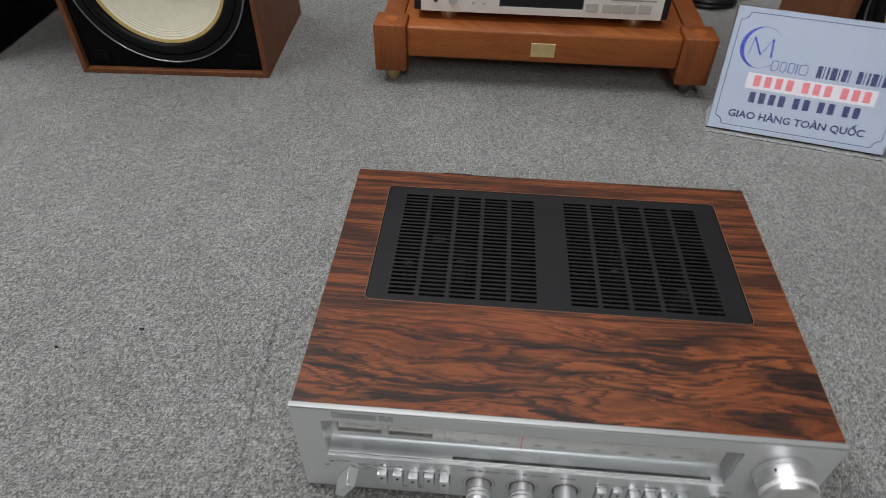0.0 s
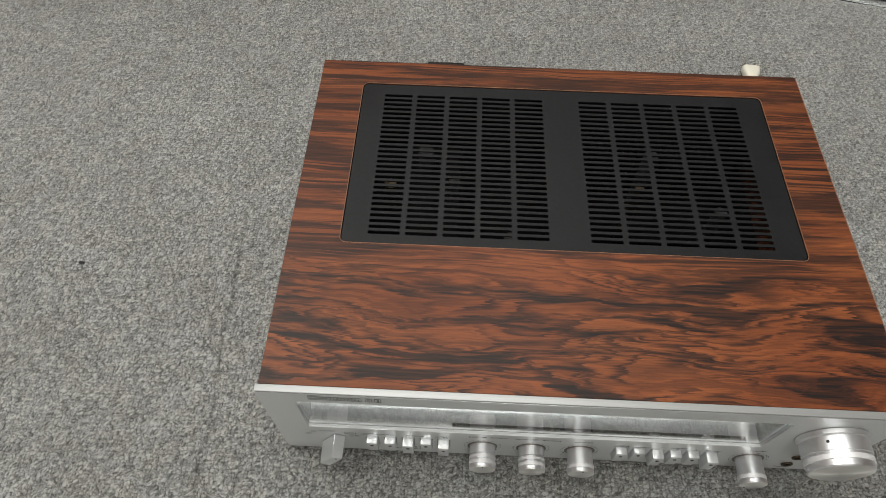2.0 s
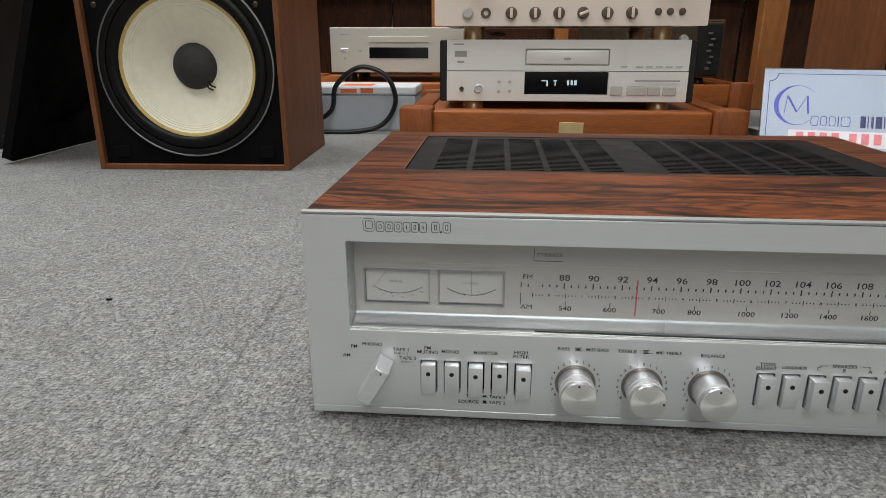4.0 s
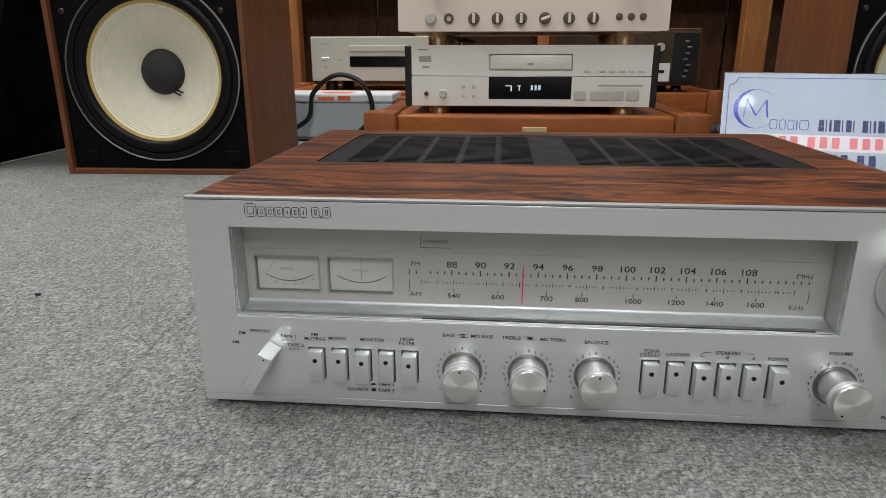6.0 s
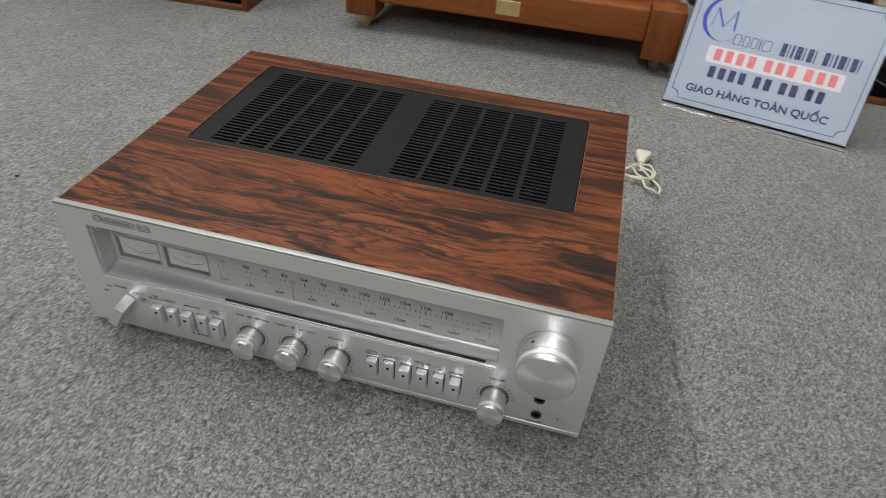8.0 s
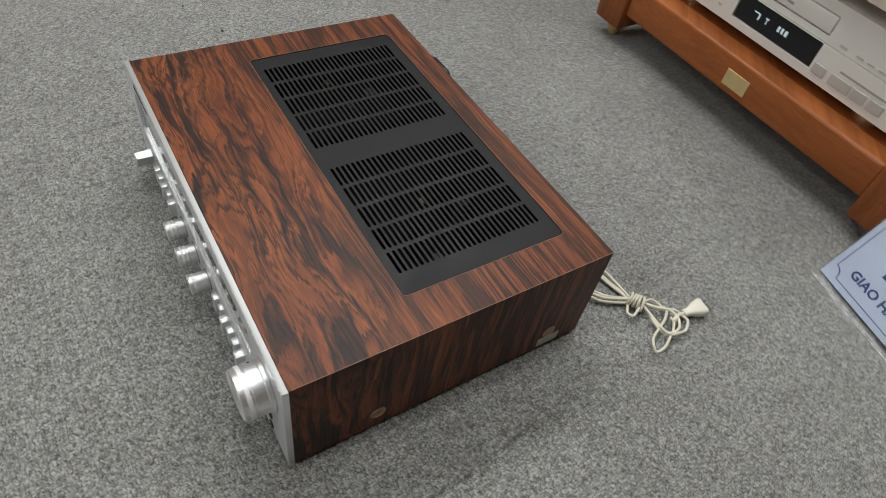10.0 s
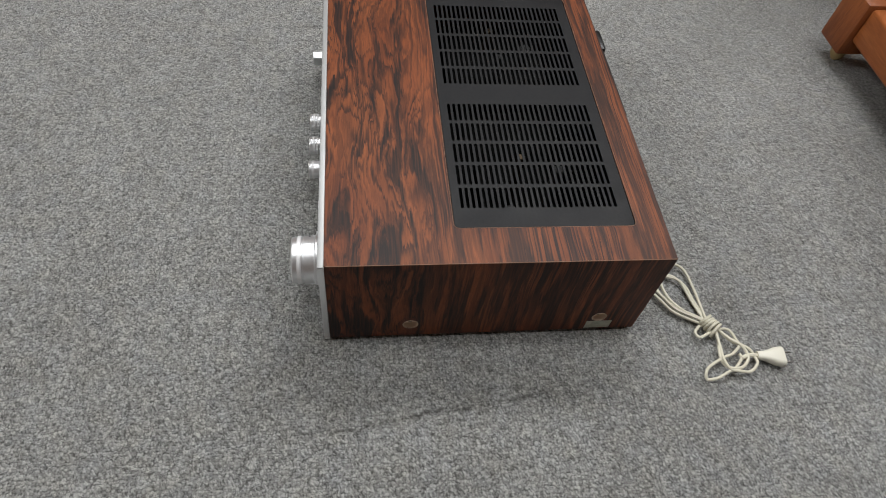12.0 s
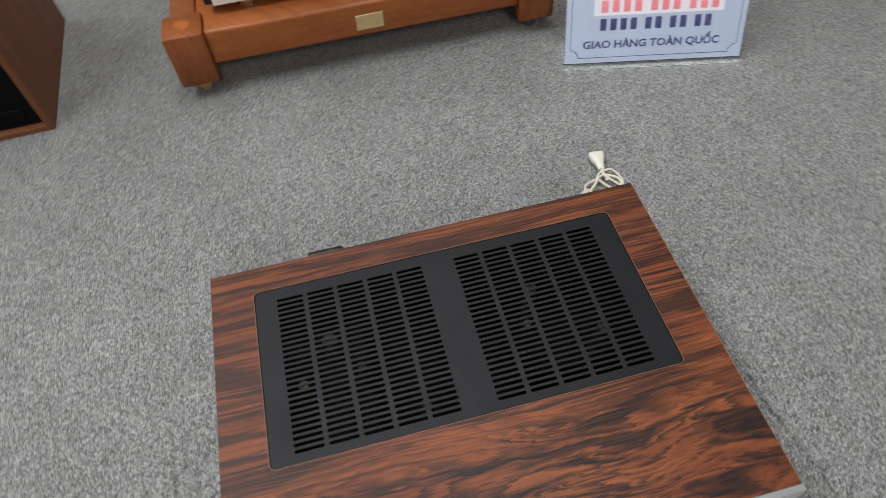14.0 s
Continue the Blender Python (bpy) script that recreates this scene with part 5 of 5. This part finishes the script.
deck = thing("disc_deck", "silver disc deck on a low wooden rack at the back", "disc player", (-0.390, 1.650, 0.115))
part("body", box(0.004, 0.430, 0.010, 0.300, 0.031, 0.157, 0.002), SHADED_SILVER, deck, "silver body")
dface = part("front_panel", box(0, 0.434, 0, 0.0098, 0.030, 0.160, 0.0015), SHADED_SILVER, deck, "pale silver front")
part("display", box(0.120, 0.300, -0.002, -0.0002, 0.072, 0.103), SMOKED, dface, "black display window")
part("disc_tray", box(0.120, 0.300, -0.004, -0.0002, 0.118, 0.134, 0.001), SHADED_SILVER, dface, "disc tray front")
part("key", box(0.032, 0.056, -0.003, -0.0002, 0.090, 0.100, 0.001), ALU_FACE, dface)
for mark in ((0.045, 0.138, 0.142, 0.028), (0.044, 0.067, 0.074, 0.008), (0.092, 0.090, 0.095, 0.010)):
    part("printed_mark", ticks([mark], -0.0004), GREY_PRINT, dface, "", False)
feet(deck, ((0.05, 0.04), (0.384, 0.04), (0.05, 0.26), (0.384, 0.26)), 0.0003, 0.0309, 0.020, BLACK_PLASTIC)

eq = thing("equaliser", "wood-cased equaliser with a black slider panel on a low rack", "equaliser", (0.345, 1.590, 0.115))
part("case", box(0, 0.410, 0.006, 0.260, 0.022, 0.180, 0.003), DARK_WOOD, eq, "dark wooden case")
part("front_panel", box(0.006, 0.404, 0.0, 0.0059, 0.030, 0.172, 0.001), BRONZE, eq, "bronze metal front")
part("lower_panel", box(0.215, 0.328, -0.004, -0.0002, 0.034, 0.085, 0.001), SILVER, eq, "silver lower panel")
part("badge_bar", box(0.280, 0.312, -0.006, -0.0042, 0.058, 0.066), BLACK_PLASTIC, eq)
slid = part("slider_panel", box(0.333, 0.402, -0.004, -0.0002, 0.033, 0.168, 0.001), BLACK_PLASTIC, eq, "black slider panel")
for k in range(7):
    part("slider", box(0.362 + 0.004 * (k % 3), 0.374 + 0.004 * (k % 3), -0.010, -0.0042, 0.045 + 0.016 * k, 0.051 + 0.016 * k, 0.001), GUN_METAL, slid, "slider")
part("knob", fronted(turned([(0.012, 0.0), (0.012, 0.010), (0.010, 0.016), (0.0, 0.016)], 24), 0.296, -0.0002, 0.128), ALU_TURNED, eq, "silver knob")
feet(eq, ((0.05, 0.04), (0.36, 0.04), (0.05, 0.22), (0.36, 0.22)), 0.0003, 0.0219, 0.016, BLACK_PLASTIC)

carton = thing("foam_carton", "grey foam carton wrapped in white film with orange print on carpet", "carton", (-0.520, 1.400, 0.0))
part("carton_body", box(0, 0.420, 0, 0.150, 0, 0.098, 0.006, 2), FOAM, carton, "grey foam sides", False)
part("film_lid", box(-0.002, 0.422, -0.002, 0.152, 0.0985, 0.122, 0.005, 2), FOAM_TOP, carton, "white film lid", False)
part("orange_mark", joined(box(0.215, 0.260, -0.0026, -0.0022, 0.104, 0.114), box(0.270, 0.305, -0.0026, -0.0022, 0.104, 0.116)), ORANGE, carton, "orange print", False)
part("orange_mark", joined(box(0.215, 0.300, 0.010, 0.080, 0.1222, 0.1226)), ORANGE, carton, "orange print", False)

loop = tagged(part("cable_loop", tube([(-0.42, 1.375, 0.006), (-0.33, 1.372, 0.055), (-0.31, 1.372, 0.125), (-0.245, 1.374, 0.172), (-0.175, 1.374, 0.150), (-0.150, 1.370, 0.085), (-0.185, 1.360, 0.025), (-0.26, 1.345, 0.006), (-0.36, 1.340, 0.006), (-0.45, 1.36, 0.006)], 0.0065), BLACK_PLASTIC), "thick black cable looped up beside a foam carton", "cable")
coil = tagged(part("cable_coil", joined(tube([(0.690 + 0.062 * math.cos(a), 1.330 + 0.050 * math.sin(a), 0.008) for a in (k * math.tau / 10 for k in range(10))], 0.0065, 8, True),
                                        tube([(0.690 + 0.060 * math.cos(a), 1.326 + 0.048 * math.sin(a), 0.020) for a in (k * math.tau / 10 for k in range(10))], 0.0065, 8, True),
                                        tube([(0.75, 1.33, 0.020), (0.79, 1.36, 0.012), (0.81, 1.42, 0.008), (0.79, 1.50, 0.008)], 0.0065)), BLACK_PLASTIC), "black cable coil lying on carpet", "cable")

# ---------------------------------------------------------------- wooden wall unit at the back
unit = thing("wall_unit", "dark wooden wall unit with upright posts behind the audio units", "wall unit", (-1.3, 2.06, 0))
for x0, w in ((0.66, 0.09), (1.18, 0.07), (1.62, 0.06), (2.325, 0.085), (2.80, 0.09)):
    part("upright_post", box(x0, x0 + w, 0.0, 0.06, 0, 2.0, 0.004), HONEY, unit, "upright wooden post")
for k in range(9):
    part("back_board", box(0.02 + 0.33 * k, 0.342 + 0.33 * k, 0.20, 0.215, 0, 2.0, 0.003), DARK_WOOD, unit, "dark back board")
for zz in (0.42, 0.95, 1.50, 1.98):
    part("shelf", box(0.0, 3.0, 0.062, 0.199, zz, zz + 0.03, 0.002), DARK_WOOD, unit, "dark wooden shelf")

# ---------------------------------------------------------------- units at the side
sil = thing("silver_amplifier", "silver-fronted amplifier standing on the carpet beside the receiver", "amplifier", (-0.715, 0.080, 0), 3)
part("body", box(-0.330, -0.0062, 0.004, 0.386, 0.014, 0.140, 0.002), DARK_WOOD, sil, "dark case")
sf = part("front_panel", box(-0.006, 0.0, 0.0, 0.390, 0.012, 0.145, 0.001), ALU, sil, "silver front panel")
part("panel_slot", box(0.0002, 0.0008, 0.250, 0.300, 0.020, 0.024), BLACK_PLASTIC, sf)
for fx in (-0.30, -0.04):
    for fy in (0.04, 0.34):
        part("foot", moved(turned([(0.0, 0.0), (0.015, 0.0), (0.016, 0.0138), (0.0, 0.0138)], 20), Matrix.Translation((fx, fy, 0))), RUBBER, sil, "rubber foot")
low = thing("wooden_cabinet", "low brown wooden cabinet standing on carpet", "cabinet", (-0.505, -1.05, 0))
part("carcass", box(-0.45, 0.0, 0.0, 0.900, 0, 0.42, 0.003), WALNUT, low, "brown veneered carcass", False)
part("door", box(0.0005, 0.012, 0.006, 0.894, 0.012, 0.41, 0.002), WALNUT, low, "plain flush door", False)

# ---------------------------------------------------------------- lint on the carpet
rng = random.Random(4)
for xx, yy, r, mat in ((-0.260, 0.187, 0.0022, BLACK_PLASTIC), (-0.352, 0.150, 0.0020, BLACK_PLASTIC), (-0.46, 0.42, 0.0018, PAPER), (-0.36, 0.62, 0.0014, PAPER), (0.74, 0.36, 0.0016, PAPER), (0.70, 0.28, 0.0012, BLACK_PLASTIC)):
    bm = bmesh.new()
    bmesh.ops.create_icosphere(bm, subdivisions=2, radius=r)
    for v in bm.verts:
        v.co *= 0.7 + 0.5 * rng.random()
    tagged(part("crumb", moved(bm, Matrix.Translation((xx, yy, r * 0.6)) @ Matrix.Diagonal((1.4, 0.8, 0.7, 1))), mat), "dark crumb on carpet" if mat is BLACK_PLASTIC else "white fleck of lint on carpet", "crumb", "crumbs on the carpet")
